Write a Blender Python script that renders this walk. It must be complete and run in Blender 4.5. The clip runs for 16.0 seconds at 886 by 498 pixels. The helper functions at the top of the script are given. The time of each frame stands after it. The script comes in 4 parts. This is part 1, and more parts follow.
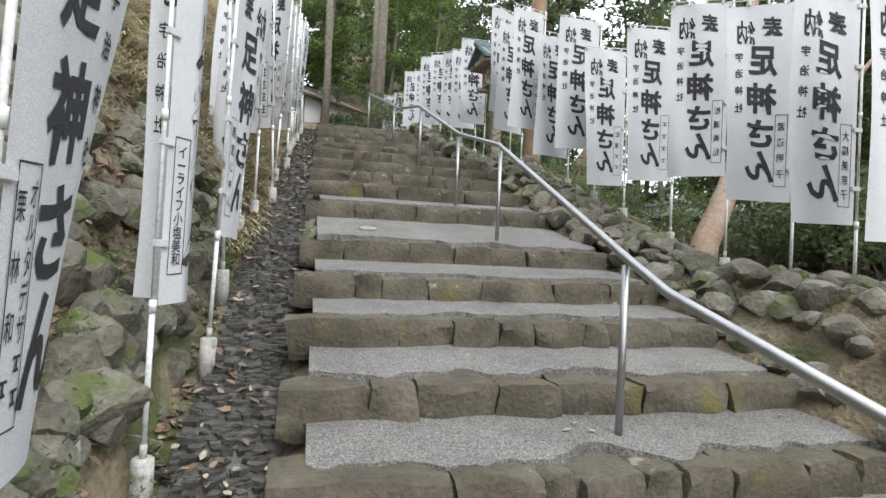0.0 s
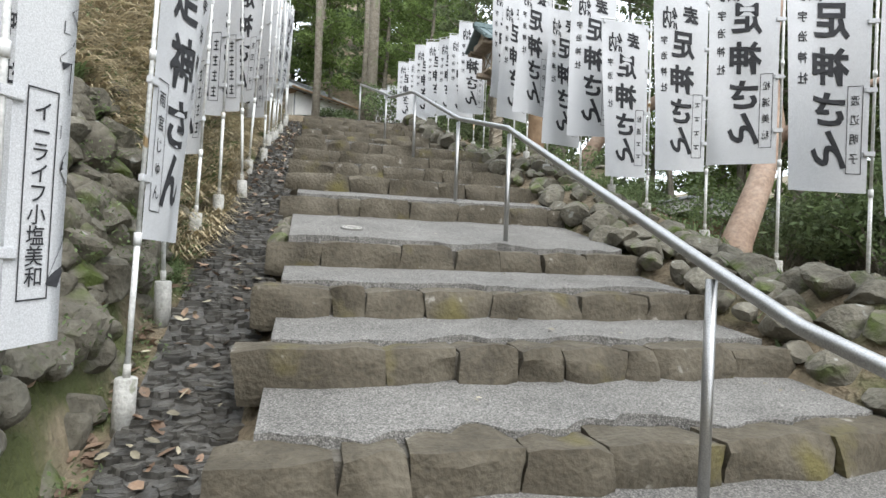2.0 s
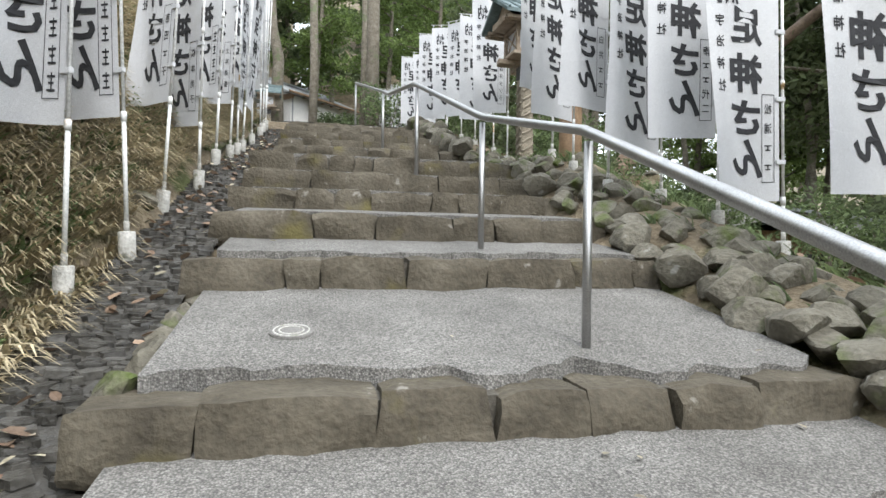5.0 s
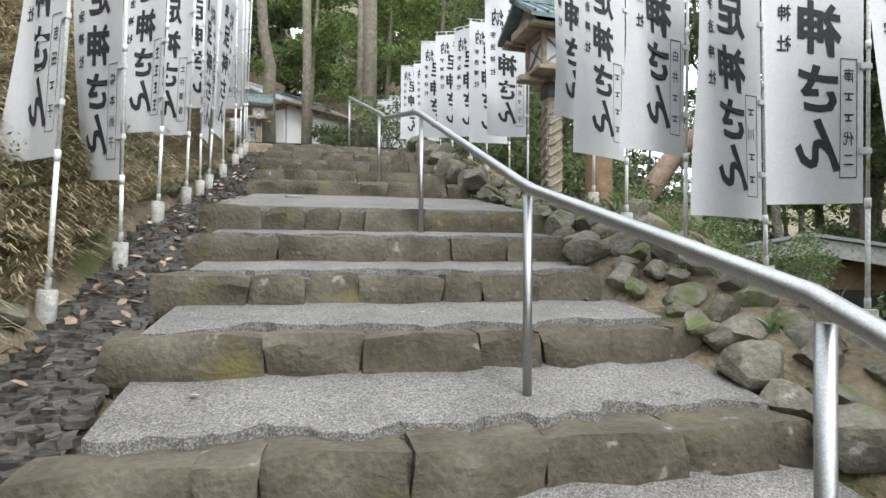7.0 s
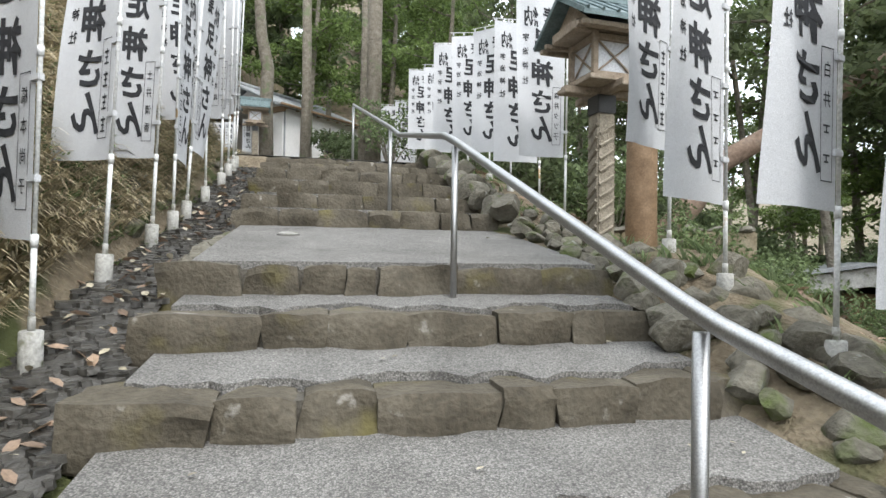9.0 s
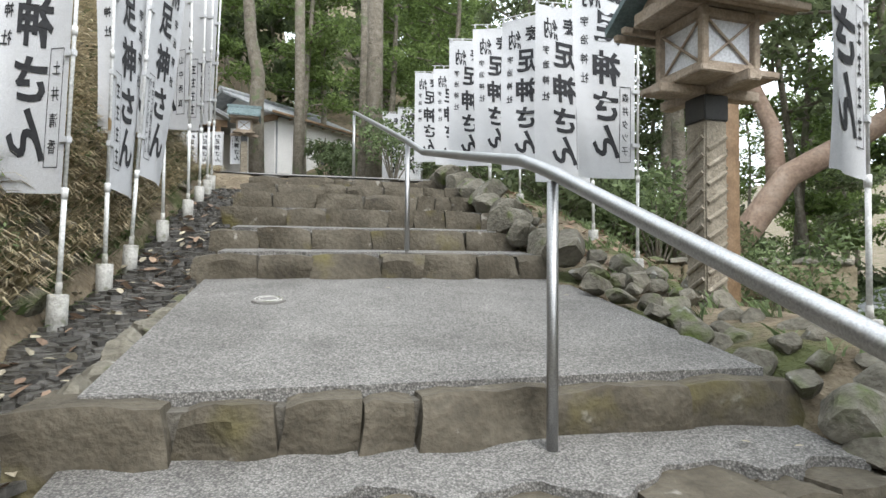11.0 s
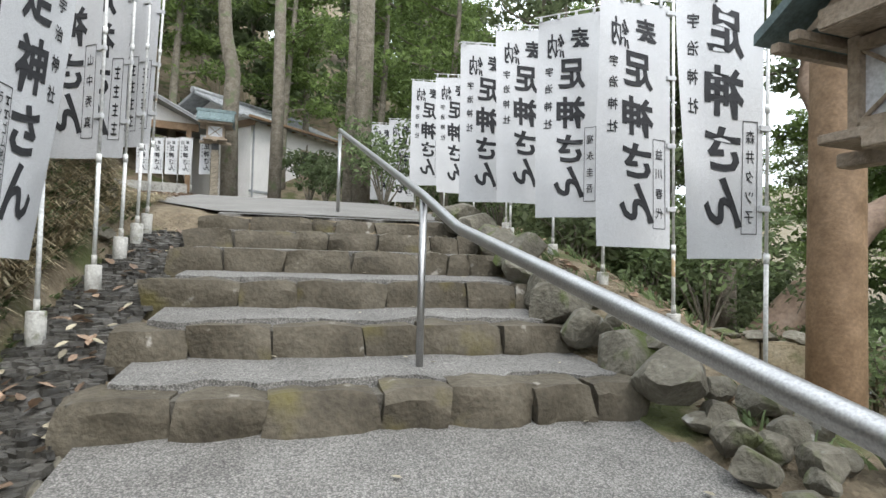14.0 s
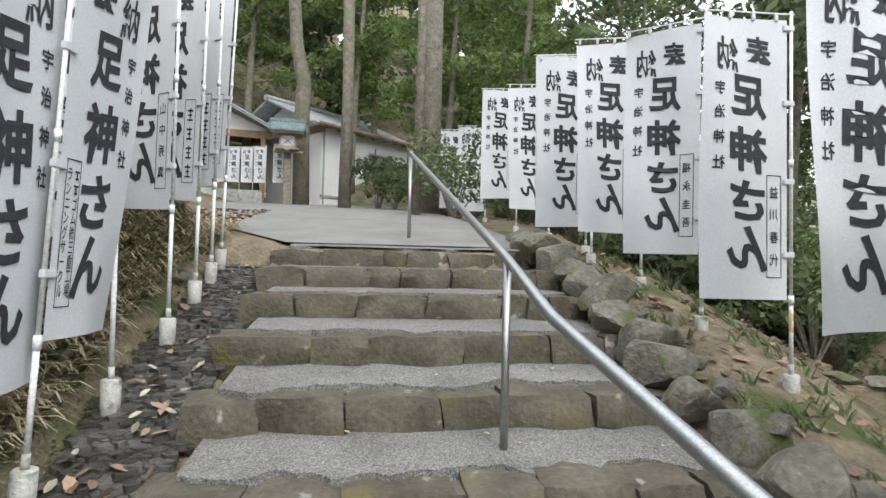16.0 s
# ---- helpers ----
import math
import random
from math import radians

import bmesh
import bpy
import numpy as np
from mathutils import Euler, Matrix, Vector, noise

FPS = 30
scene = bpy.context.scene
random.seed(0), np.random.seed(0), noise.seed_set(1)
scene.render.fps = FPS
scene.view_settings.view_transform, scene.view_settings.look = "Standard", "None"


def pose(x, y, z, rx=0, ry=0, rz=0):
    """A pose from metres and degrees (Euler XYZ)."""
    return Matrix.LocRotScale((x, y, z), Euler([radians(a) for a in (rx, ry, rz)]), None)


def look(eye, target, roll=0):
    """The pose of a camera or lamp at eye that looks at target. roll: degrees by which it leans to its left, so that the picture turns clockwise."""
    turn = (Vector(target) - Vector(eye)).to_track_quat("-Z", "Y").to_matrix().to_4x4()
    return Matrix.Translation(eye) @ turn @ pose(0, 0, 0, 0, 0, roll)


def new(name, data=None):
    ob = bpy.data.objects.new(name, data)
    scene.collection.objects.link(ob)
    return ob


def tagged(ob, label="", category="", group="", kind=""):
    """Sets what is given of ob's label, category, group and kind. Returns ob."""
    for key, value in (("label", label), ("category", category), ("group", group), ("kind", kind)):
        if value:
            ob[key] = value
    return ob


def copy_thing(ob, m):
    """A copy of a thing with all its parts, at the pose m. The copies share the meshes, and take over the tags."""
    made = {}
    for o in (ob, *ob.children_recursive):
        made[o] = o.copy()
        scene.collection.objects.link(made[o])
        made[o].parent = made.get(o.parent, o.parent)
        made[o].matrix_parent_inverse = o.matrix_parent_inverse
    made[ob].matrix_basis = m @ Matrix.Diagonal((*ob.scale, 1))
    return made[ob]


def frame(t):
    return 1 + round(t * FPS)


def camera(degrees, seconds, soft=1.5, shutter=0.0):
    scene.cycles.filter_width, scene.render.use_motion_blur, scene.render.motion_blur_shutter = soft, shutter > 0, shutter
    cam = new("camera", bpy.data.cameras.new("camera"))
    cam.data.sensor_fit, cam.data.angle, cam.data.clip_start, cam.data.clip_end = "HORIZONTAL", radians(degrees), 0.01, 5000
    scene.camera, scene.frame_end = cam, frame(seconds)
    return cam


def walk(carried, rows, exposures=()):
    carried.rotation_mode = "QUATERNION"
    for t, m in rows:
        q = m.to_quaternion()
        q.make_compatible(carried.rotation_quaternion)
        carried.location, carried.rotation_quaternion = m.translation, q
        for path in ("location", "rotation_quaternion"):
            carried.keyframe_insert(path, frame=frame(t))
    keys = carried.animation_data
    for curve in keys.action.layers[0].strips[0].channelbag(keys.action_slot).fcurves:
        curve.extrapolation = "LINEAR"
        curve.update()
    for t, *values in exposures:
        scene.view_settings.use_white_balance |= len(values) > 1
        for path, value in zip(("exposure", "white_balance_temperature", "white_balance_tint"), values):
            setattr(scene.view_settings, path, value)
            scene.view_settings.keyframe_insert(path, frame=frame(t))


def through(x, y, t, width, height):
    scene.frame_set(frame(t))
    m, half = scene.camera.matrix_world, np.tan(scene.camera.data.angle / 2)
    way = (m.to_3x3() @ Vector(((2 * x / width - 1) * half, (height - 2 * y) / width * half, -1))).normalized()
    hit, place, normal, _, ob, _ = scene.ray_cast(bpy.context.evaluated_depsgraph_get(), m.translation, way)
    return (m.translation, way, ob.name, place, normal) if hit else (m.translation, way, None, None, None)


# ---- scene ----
cam = camera(76.4, 16.0)
PATH = [
    (0, (-1.652, -2.69, 0.933), (-1.185, -0.745, 0.939), 2.6),
    (0.5, (-1.614, -2.675, 0.79), (-1.162, -0.726, 0.784), 2.3),
    (1, (-1.561, -2.519, 0.694), (-1.103, -0.572, 0.682), 2.7),
    (1.5, (-1.542, -2.114, 0.808), (-1.067, -0.17, 0.806), 2.4),
    (2, (-1.459, -1.767, 0.968), (-0.977, 0.174, 0.971), 2.3),
    (2.5, (-1.329, -1.292, 1.124), (-0.829, 0.644, 1.123), 2.0),
    (3, (-1.331, -0.856, 1.28), (-0.835, 1.082, 1.279), 1.7),
    (3.5, (-1.243, -0.477, 1.336), (-0.764, 1.466, 1.339), 1.3),
    (6, (-0.855, 1.306, 1.846), (-0.438, 3.261, 1.857), 0.5),
    (6.5, (-0.826, 1.703, 2.081), (-0.408, 3.659, 2.089), 0.3),
    (7, (-0.727, 1.998, 2.156), (-0.297, 3.952, 2.175), 0.3),
    (7.5, (-0.808, 2.336, 2.244), (-0.362, 4.286, 2.271), 0.5),
    (8, (-0.876, 2.561, 2.42), (-0.431, 4.51, 2.445), 0.9),
    (8.5, (-0.839, 2.919, 2.466), (-0.394, 4.869, 2.488), 0.9),
    (9, (-0.736, 3.171, 2.6), (-0.302, 5.124, 2.623), 0.8),
    (9.5, (-0.75, 3.531, 2.712), (-0.332, 5.487, 2.738), 0.7),
    (12, (-0.691, 5.355, 3.248), (-0.191, 7.29, 3.32), 0.8),
    (12.5, (-0.671, 5.56, 3.379), (-0.148, 7.489, 3.461), 1.3),
    (13, (-0.671, 5.85, 3.443), (-0.158, 7.782, 3.519), 1.0),
    (13.5, (-0.626, 6.226, 3.569), (-0.116, 8.158, 3.637), 1.1),
    (14, (-0.643, 6.434, 3.639), (-0.133, 8.367, 3.702), 1.4),
    (14.5, (-0.706, 6.687, 3.87), (-0.224, 8.628, 3.925), 1.8),
    (15, (-0.67, 6.731, 3.969), (-0.255, 8.687, 4.012), 2.0),
    (15.5, (-0.664, 6.737, 3.999), (-0.321, 8.708, 4.032), 1.9),
    (16, (-0.673, 6.735, 4.031), (-0.393, 8.715, 4.062), 1.3),
]
walk(cam, [(t, look(eye, target, roll)) for t, eye, target, roll in PATH],
     [(0, 0.4), (0.5, 0.36), (1, 0.33), (1.5, 0.48), (2, 0.58), (3, 0.64), (6, 0.67), (9.5, 0.68), (12, 0.72), (13, 0.64), (14.5, 0.62), (16, 0.56)])

# ---- world and light ----
world = bpy.data.worlds.new("overcast_sky")
scene.world = world
world.use_nodes = True
wn = world.node_tree.nodes
sky = wn.new("ShaderNodeTexSky")
sky.sky_type, sky.sun_disc = "NISHITA", False
sky.sun_elevation, sky.sun_rotation = radians(52), radians(162)
sky.air_density, sky.dust_density, sky.ozone_density = 1.0, 4.0, 1.0
veil = wn.new("ShaderNodeMixRGB")
veil.inputs[0].default_value = 0.75
veil.inputs[2].default_value = (13.1, 14.0, 15.0, 1)
world.node_tree.links.new(sky.outputs[0], veil.inputs[1])
world.node_tree.links.new(veil.outputs[0], wn["Background"].inputs[0])
wn["Background"].inputs[1].default_value = 0.15
sun = new("sun", bpy.data.lights.new("sun", "SUN"))
sun.data.energy, sun.data.angle, sun.data.color = 1.5, radians(25), (0.99, 0.98, 0.97)
sun.matrix_basis = look((4, -7, 18), (0, 5, 2))

R = random.Random(7)


# ---- materials ----
def mat(name, colours, scale=6.0, rough=0.8, metal=0.0, bump=0.3, fine=60.0, spot=None, island=0.0, spec=0.4, moss=None, dist=0.02):
    """A surface with variation at two scales: colours from dark to light, grain relief, spots of another colour, moss on upward faces."""
    m = bpy.data.materials.new(name)
    m.use_nodes = True
    n, l = m.node_tree.nodes, m.node_tree.links
    b = n["Principled BSDF"]
    geo = n.new("ShaderNodeNewGeometry")
    info = n.new("ShaderNodeObjectInfo")
    shift = n.new("ShaderNodeVectorMath")
    shift.operation = "ADD"
    mul = n.new("ShaderNodeMath")
    mul.operation, mul.inputs[1].default_value = "MULTIPLY", 37.0
    l.new(info.outputs["Random"], mul.inputs[0])
    l.new(geo.outputs["Position"], shift.inputs[0])
    l.new(mul.outputs[0], shift.inputs[1])
    big = n.new("ShaderNodeTexNoise")
    big.inputs["Scale"].default_value, big.inputs["Detail"].default_value, big.inputs["Roughness"].default_value = scale, 6, 0.65
    l.new(shift.outputs[0], big.inputs["Vector"])
    ramp = n.new("ShaderNodeValToRGB")
    e = ramp.color_ramp.elements
    while len(e) < len(colours):
        e.new(0.5)
    for i, c in enumerate(colours):
        e[i].position = 0.28 + 0.44 * i / max(1, len(colours) - 1)
        e[i].color = (*c, 1)
    l.new(big.outputs["Fac"], ramp.inputs[0])
    out = ramp.outputs[0]
    small = n.new("ShaderNodeTexNoise")
    small.inputs["Scale"].default_value, small.inputs["Detail"].default_value = fine, 4
    l.new(geo.outputs["Position"], small.inputs["Vector"])
    grain = n.new("ShaderNodeMapRange")
    grain.inputs["From Min"].default_value, grain.inputs["From Max"].default_value = 0.3, 0.7
    grain.inputs["To Min"].default_value, grain.inputs["To Max"].default_value = 0.8, 1.2
    l.new(small.outputs["Fac"], grain.inputs["Value"])
    hsv = n.new("ShaderNodeHueSaturation")
    l.new(out, hsv.inputs["Color"])
    l.new(grain.outputs[0], hsv.inputs["Value"])
    out = hsv.outputs[0]
    if island:
        vary = n.new("ShaderNodeMapRange")
        vary.inputs["To Min"].default_value, vary.inputs["To Max"].default_value = 1 - island, 1 + island
        l.new(geo.outputs["Random Per Island"], vary.inputs["Value"])
        h2 = n.new("ShaderNodeHueSaturation")
        l.new(out, h2.inputs["Color"])
        l.new(vary.outputs[0], h2.inputs["Value"])
        out = h2.outputs[0]
    for colour, size, low, high, upward in ([(*spot, False)] if spot else []) + ([(*moss, True)] if moss else []):
        t = n.new("ShaderNodeTexNoise")
        t.inputs["Scale"].default_value, t.inputs["Detail"].default_value = size, 5
        l.new(shift.outputs[0], t.inputs["Vector"])
        r = n.new("ShaderNodeMapRange")
        r.inputs["From Min"].default_value, r.inputs["From Max"].default_value = low, high
        l.new(t.outputs["Fac"], r.inputs["Value"])
        mix = n.new("ShaderNodeMixRGB")
        l.new(r.outputs[0], mix.inputs[0])
        l.new(out, mix.inputs[1])
        mix.inputs[2].default_value = (*colour, 1)
        out = mix.outputs[0]
    l.new(out, b.inputs["Base Color"])
    b.inputs["Roughness"].default_value, b.inputs["Metallic"].default_value = rough, metal
    b.inputs["Specular IOR Level"].default_value = spec
    if bump:
        add = n.new("ShaderNodeMath")
        add.operation = "ADD"
        l.new(big.outputs["Fac"], add.inputs[0])
        l.new(small.outputs["Fac"], add.inputs[1])
        bn = n.new("ShaderNodeBump")
        bn.inputs["Strength"].default_value, bn.inputs["Distance"].default_value = bump, dist
        l.new(add.outputs[0], bn.inputs["Height"])
        l.new(bn.outputs[0], b.inputs["Normal"])
    return m


def pebble_mat():
    """Washed aggregate: small pale pebbles in darker mortar."""
    m = mat("washed_pebbles", [(0.145, 0.139, 0.127), (0.2, 0.193, 0.178), (0.243, 0.236, 0.218)], 2.5, 0.85, bump=0.0)
    n, l = m.node_tree.nodes, m.node_tree.links
    b = n["Principled BSDF"]
    v = n.new("ShaderNodeTexVoronoi")
    v.inputs["Scale"].default_value = 125
    geo = n.new("ShaderNodeNewGeometry")
    l.new(geo.outputs["Position"], v.inputs["Vector"])
    old = b.inputs["Base Color"].links[0].from_socket
    tone = n.new("ShaderNodeMapRange")
    tone.inputs["To Min"].default_value, tone.inputs["To Max"].default_value = 0.75, 1.5
    sep = n.new("ShaderNodeSeparateColor")
    l.new(v.outputs["Color"], sep.inputs[0])
    l.new(sep.outputs[0], tone.inputs["Value"])
    edge = n.new("ShaderNodeMapRange")
    edge.inputs["From Min"].default_value, edge.inputs["From Max"].default_value = 0.25, 0.75
    edge.inputs["To Min"].default_value, edge.inputs["To Max"].default_value = 1.0, 0.45
    l.new(v.outputs["Distance"], edge.inputs["Value"])
    k = n.new("ShaderNodeMath")
    k.operation = "MULTIPLY"
    l.new(tone.outputs[0], k.inputs[0])
    l.new(edge.outputs[0], k.inputs[1])
    h = n.new("ShaderNodeHueSaturation")
    l.new(old, h.inputs["Color"])
    l.new(k.outputs[0], h.inputs["Value"])
    l.new(h.outputs[0], b.inputs["Base Color"])
    bn = n.new("ShaderNodeBump")
    bn.invert = True
    bn.inputs["Strength"].default_value, bn.inputs["Distance"].default_value = 0.7, 0.006
    l.new(v.outputs["Distance"], bn.inputs["Height"])
    l.new(bn.outputs[0], b.inputs["Normal"])
    return m


def leaf_mat(name, a, b_, through=0.35):
    """Leaves: per-leaf colour, some light through."""
    m = mat(name, [a, b_], 1.2, 0.55, bump=0.0, island=0.45, spec=0.3)
    n, l = m.node_tree.nodes, m.node_tree.links
    b = n["Principled BSDF"]
    tr = n.new("ShaderNodeBsdfTranslucent")
    src = b.inputs["Base Color"].links[0].from_socket
    l.new(src, tr.inputs["Color"])
    mix = n.new("ShaderNodeMixShader")
    mix.inputs[0].default_value = through
    l.new(b.outputs[0], mix.inputs[1])
    l.new(tr.outputs[0], mix.inputs[2])
    l.new(mix.outputs[0], n["Material Output"].inputs[0])
    return m


STONE = mat("step_stone", [(0.045, 0.038, 0.026), (0.083, 0.071, 0.05), (0.125, 0.11, 0.082)], 3.5, 0.82, bump=0.5, fine=34, spot=((0.24, 0.225, 0.195), 7, 0.67, 0.72), moss=((0.11, 0.095, 0.035), 2.2, 0.6, 0.72), dist=0.03)
MORTAR = mat("joint_mortar", [(0.07, 0.063, 0.05), (0.12, 0.11, 0.09)], 8, 0.9, bump=0.5, fine=60)
ROCK = mat("bank_rock", [(0.07, 0.063, 0.047), (0.14, 0.129, 0.1), (0.215, 0.203, 0.164)], 4, 0.85, bump=0.7, fine=30, spot=((0.3, 0.3, 0.27), 8, 0.66, 0.7), moss=((0.08, 0.105, 0.025), 3.5, 0.55, 0.68), dist=0.03)
TANSTONE = mat("tan_block_stone", [(0.2, 0.165, 0.105), (0.29, 0.245, 0.165), (0.36, 0.315, 0.23)], 4, 0.85, bump=0.5, fine=35, moss=((0.1, 0.11, 0.04), 3, 0.6, 0.72))
PEBBLE = pebble_mat()
CONCRETE = mat("old_concrete", [(0.27, 0.265, 0.24), (0.42, 0.415, 0.385), (0.52, 0.51, 0.48)], 9, 0.9, bump=0.35, spot=((0.13, 0.14, 0.08), 12, 0.58, 0.72))
SLATE = mat("wet_slate", [(0.03, 0.028, 0.023), (0.06, 0.057, 0.05), (0.105, 0.101, 0.092)], 7, 0.36, bump=0.5, fine=35, island=0.45)
SOIL = mat("leafy_soil", [(0.09, 0.072, 0.047), (0.17, 0.136, 0.09), (0.24, 0.2, 0.135)], 3, 0.95, bump=0.9, fine=25, spot=((0.075, 0.085, 0.03), 1.4, 0.52, 0.62), dist=0.05)
STEEL = mat("brushed_steel", [(0.36, 0.36, 0.355), (0.45, 0.45, 0.445)], 9, 0.42, 1.0, bump=0.0, fine=200)
CLOTH = mat("white_cloth", [(0.5, 0.51, 0.525), (0.56, 0.57, 0.58)], 3, 0.85, bump=0.12, fine=220, dist=0.002)
INK = mat("black_dye", [(0.018, 0.019, 0.022), (0.035, 0.036, 0.04)], 20, 0.8, bump=0.0)
POLE = mat("white_pole_plastic", [(0.6, 0.61, 0.6), (0.7, 0.705, 0.69)], 8, 0.45, bump=0.05, spot=((0.42, 0.3, 0.16), 5, 0.67, 0.71))
WOOD = mat("weathered_wood", [(0.2, 0.155, 0.112), (0.3, 0.245, 0.187), (0.38, 0.32, 0.255)], 7, 0.8, bump=0.4, fine=50)
LOG = mat("fresh_log", [(0.14, 0.088, 0.048), (0.21, 0.138, 0.08), (0.27, 0.185, 0.115)], 5, 0.7, bump=0.2, fine=40)
BARK = mat("bark", [(0.1, 0.085, 0.065), (0.18, 0.16, 0.125), (0.26, 0.235, 0.195)], 7, 0.9, bump=0.9, fine=25, spot=((0.14, 0.16, 0.09), 3, 0.58, 0.68), dist=0.04)
REDBARK = mat("smooth_red_bark", [(0.19, 0.13, 0.095), (0.3, 0.215, 0.16), (0.36, 0.28, 0.22)], 4, 0.75, bump=0.4, fine=20)
POSTWOOD = mat("carved_grey_wood", [(0.16, 0.138, 0.105), (0.25, 0.22, 0.17), (0.33, 0.295, 0.235)], 9, 0.85, bump=0.5, fine=60)
COPPER = mat("patina_copper", [(0.08, 0.11, 0.11), (0.13, 0.18, 0.185), (0.2, 0.25, 0.25)], 8, 0.5, 0.2, bump=0.15)
TILE = mat("roof_tile", [(0.2, 0.21, 0.215), (0.3, 0.315, 0.32), (0.38, 0.39, 0.395)], 5, 0.6, bump=0.15)
PLASTER = mat("white_plaster", [(0.6, 0.59, 0.57), (0.7, 0.69, 0.67)], 1.2, 0.9, bump=0.08)
PAPER = mat("frosted_panel", [(0.55, 0.57, 0.6), (0.63, 0.65, 0.68)], 3, 0.35, bump=0.0)
DARK = mat("dark_opening", [(0.02, 0.02, 0.02), (0.04, 0.04, 0.038)], 4, 0.4, bump=0.0)
PATHM = mat("pale_paving", [(0.15, 0.145, 0.134), (0.215, 0.208, 0.194)], 2, 0.9, bump=0.2, fine=90)
GREEN = leaf_mat("broad_leaves", (0.11, 0.14, 0.068), (0.2, 0.24, 0.125), 0.6)
DEEP = leaf_mat("dark_leaves", (0.085, 0.115, 0.054), (0.155, 0.195, 0.095), 0.6)
BRIGHT = leaf_mat("light_leaves", (0.11, 0.16, 0.05), (0.2, 0.27, 0.09), 0.55)
FERN = leaf_mat("small_fern", (0.1, 0.14, 0.06), (0.2, 0.26, 0.12), 0.45)
STRAW = leaf_mat("dry_grass", (0.3, 0.25, 0.145), (0.52, 0.45, 0.31), 0.35)
LITTER = leaf_mat("fallen_leaves", (0.16, 0.1, 0.066), (0.32, 0.235, 0.165), 0.15)
PALE_LEAF = leaf_mat("pale_fallen_leaves", (0.25, 0.22, 0.15), (0.4, 0.36, 0.27), 0.1)


# ---- mesh makers ----
def obj(name, bm, material, parent=None, smooth=False):
    me = bpy.data.meshes.new(name)
    bm.to_mesh(me)
    bm.free()
    me.materials.append(material)
    if smooth:
        for p in me.polygons:
            p.use_smooth = True
    ob = new(name, me)
    ob.parent = parent
    return ob


def raw(name, verts, faces, material, parent=None, smooth=False):
    me = bpy.data.meshes.new(name)
    me.from_pydata(verts, [], faces)
    me.materials.append(material)
    if smooth:
        for p in me.polygons:
            p.use_smooth = True
    ob = new(name, me)
    ob.parent = parent
    return ob


def box(bm, x0, x1, y0, y1, z0, z1, bev=0.0):
    r = bmesh.ops.create_cube(bm, size=1, matrix=Matrix.LocRotScale(((x0 + x1) / 2, (y0 + y1) / 2, (z0 + z1) / 2), None, (x1 - x0, y1 - y0, z1 - z0)))
    if bev:
        es = list({e for v in r["verts"] for e in v.link_edges})
        bmesh.ops.bevel(bm, geom=es, offset=bev, segments=2, affect="EDGES")


def tube(bm, pts, radii, sides=10, cap=True):
    rings = []
    pts = [Vector(p) for p in pts]
    for i, p in enumerate(pts):
        d = (pts[min(i + 1, len(pts) - 1)] - pts[max(i - 1, 0)]).normalized()
        a = d.orthogonal().normalized() if not rings else (last - d * last.dot(d)).normalized()
        last = a
        b = d.cross(a)
        r = radii[i] if isinstance(radii, (list, tuple)) else radii
        rings.append([bm.verts.new(p + (a * math.cos(k * 2 * math.pi / sides) + b * math.sin(k * 2 * math.pi / sides)) * r) for k in range(sides)])
    for u, v in zip(rings, rings[1:]):
        for k in range(sides):
            bm.faces.new((u[k], u[(k + 1) % sides], v[(k + 1) % sides], v[k]))
    if cap:
        bm.faces.new(rings[0][::-1])
        bm.faces.new(rings[-1])


def boulder_mesh(name, material, seed, cuts=3, rough=0.28):
    """An uneven, faceted stone about one unit across."""
    bm = bmesh.new()
    bmesh.ops.create_icosphere(bm, subdivisions=cuts, radius=0.5)
    off = Vector((seed * 7.3, seed * 3.1, seed * 1.7))
    rr = random.Random(seed)
    planes = [(Vector((rr.uniform(-1, 1), rr.uniform(-1, 1), rr.uniform(-1, 1))).normalized(), rr.uniform(0.26, 0.4)) for _ in range(14)]
    for v in bm.verts:
        v.co *= 1 + rough * noise.noise(v.co * 2.2 + off) + 0.12 * noise.noise(v.co * 6 + off)
        for nn, d in planes:
            k = v.co.dot(nn) - d
            if k > 0:
                v.co -= nn * k * 0.96
    me = bpy.data.meshes.new(name)
    bm.to_mesh(me)
    bm.free()
    me.materials.append(material)
    for p in me.polygons:
        p.use_smooth = True
    me.set_sharp_from_angle(angle=radians(24))
    return me


# ---- the lie of the land ----
# front edge of every step: y, height of its top
STEPS = [(-1.15, -0.32), (-0.38, -0.06), (0.27, 0.2), (1.03, 0.45), (1.72, 0.7), (2.55, 0.98), (4.0, 1.45), (4.74, 1.76), (5.5, 2.02), (6.2, 2.27), (6.72, 2.52), (9.05, 3.05), (9.74, 3.27), (10.36, 3.51), (11.0, 3.73), (11.6, 3.92), (12.2, 4.08)]
RISE = 0.165
SL = [(-3, -0.55), (-1.6, -0.55)] + STEPS + [(13.5, 4.3), (17, 4.78), (24, 5.5), (40, 7.0), (70, 10)]


def s(y):
    if y <= SL[0][0]:
        return SL[0][1]
    for (a, za), (b, zb) in zip(SL, SL[1:]):
        if y <= b:
            return za + (zb - za) * (y - a) / (b - a)
    return SL[-1][1]


def gut_drop(y):
    """How far the gutter lies under the line of the steps: deeper at the foot of the flight."""
    return 0.2 + 0.2 * min(1, max(0, (3.2 - y) / 1.6))


def left(y):
    return -1.72 + 0.02 * max(0, min(12, y))


def right(y):
    return 1.42 - 0.035 * max(0, min(12, y)) + 0.12 * max(0, min(1.5, -y))


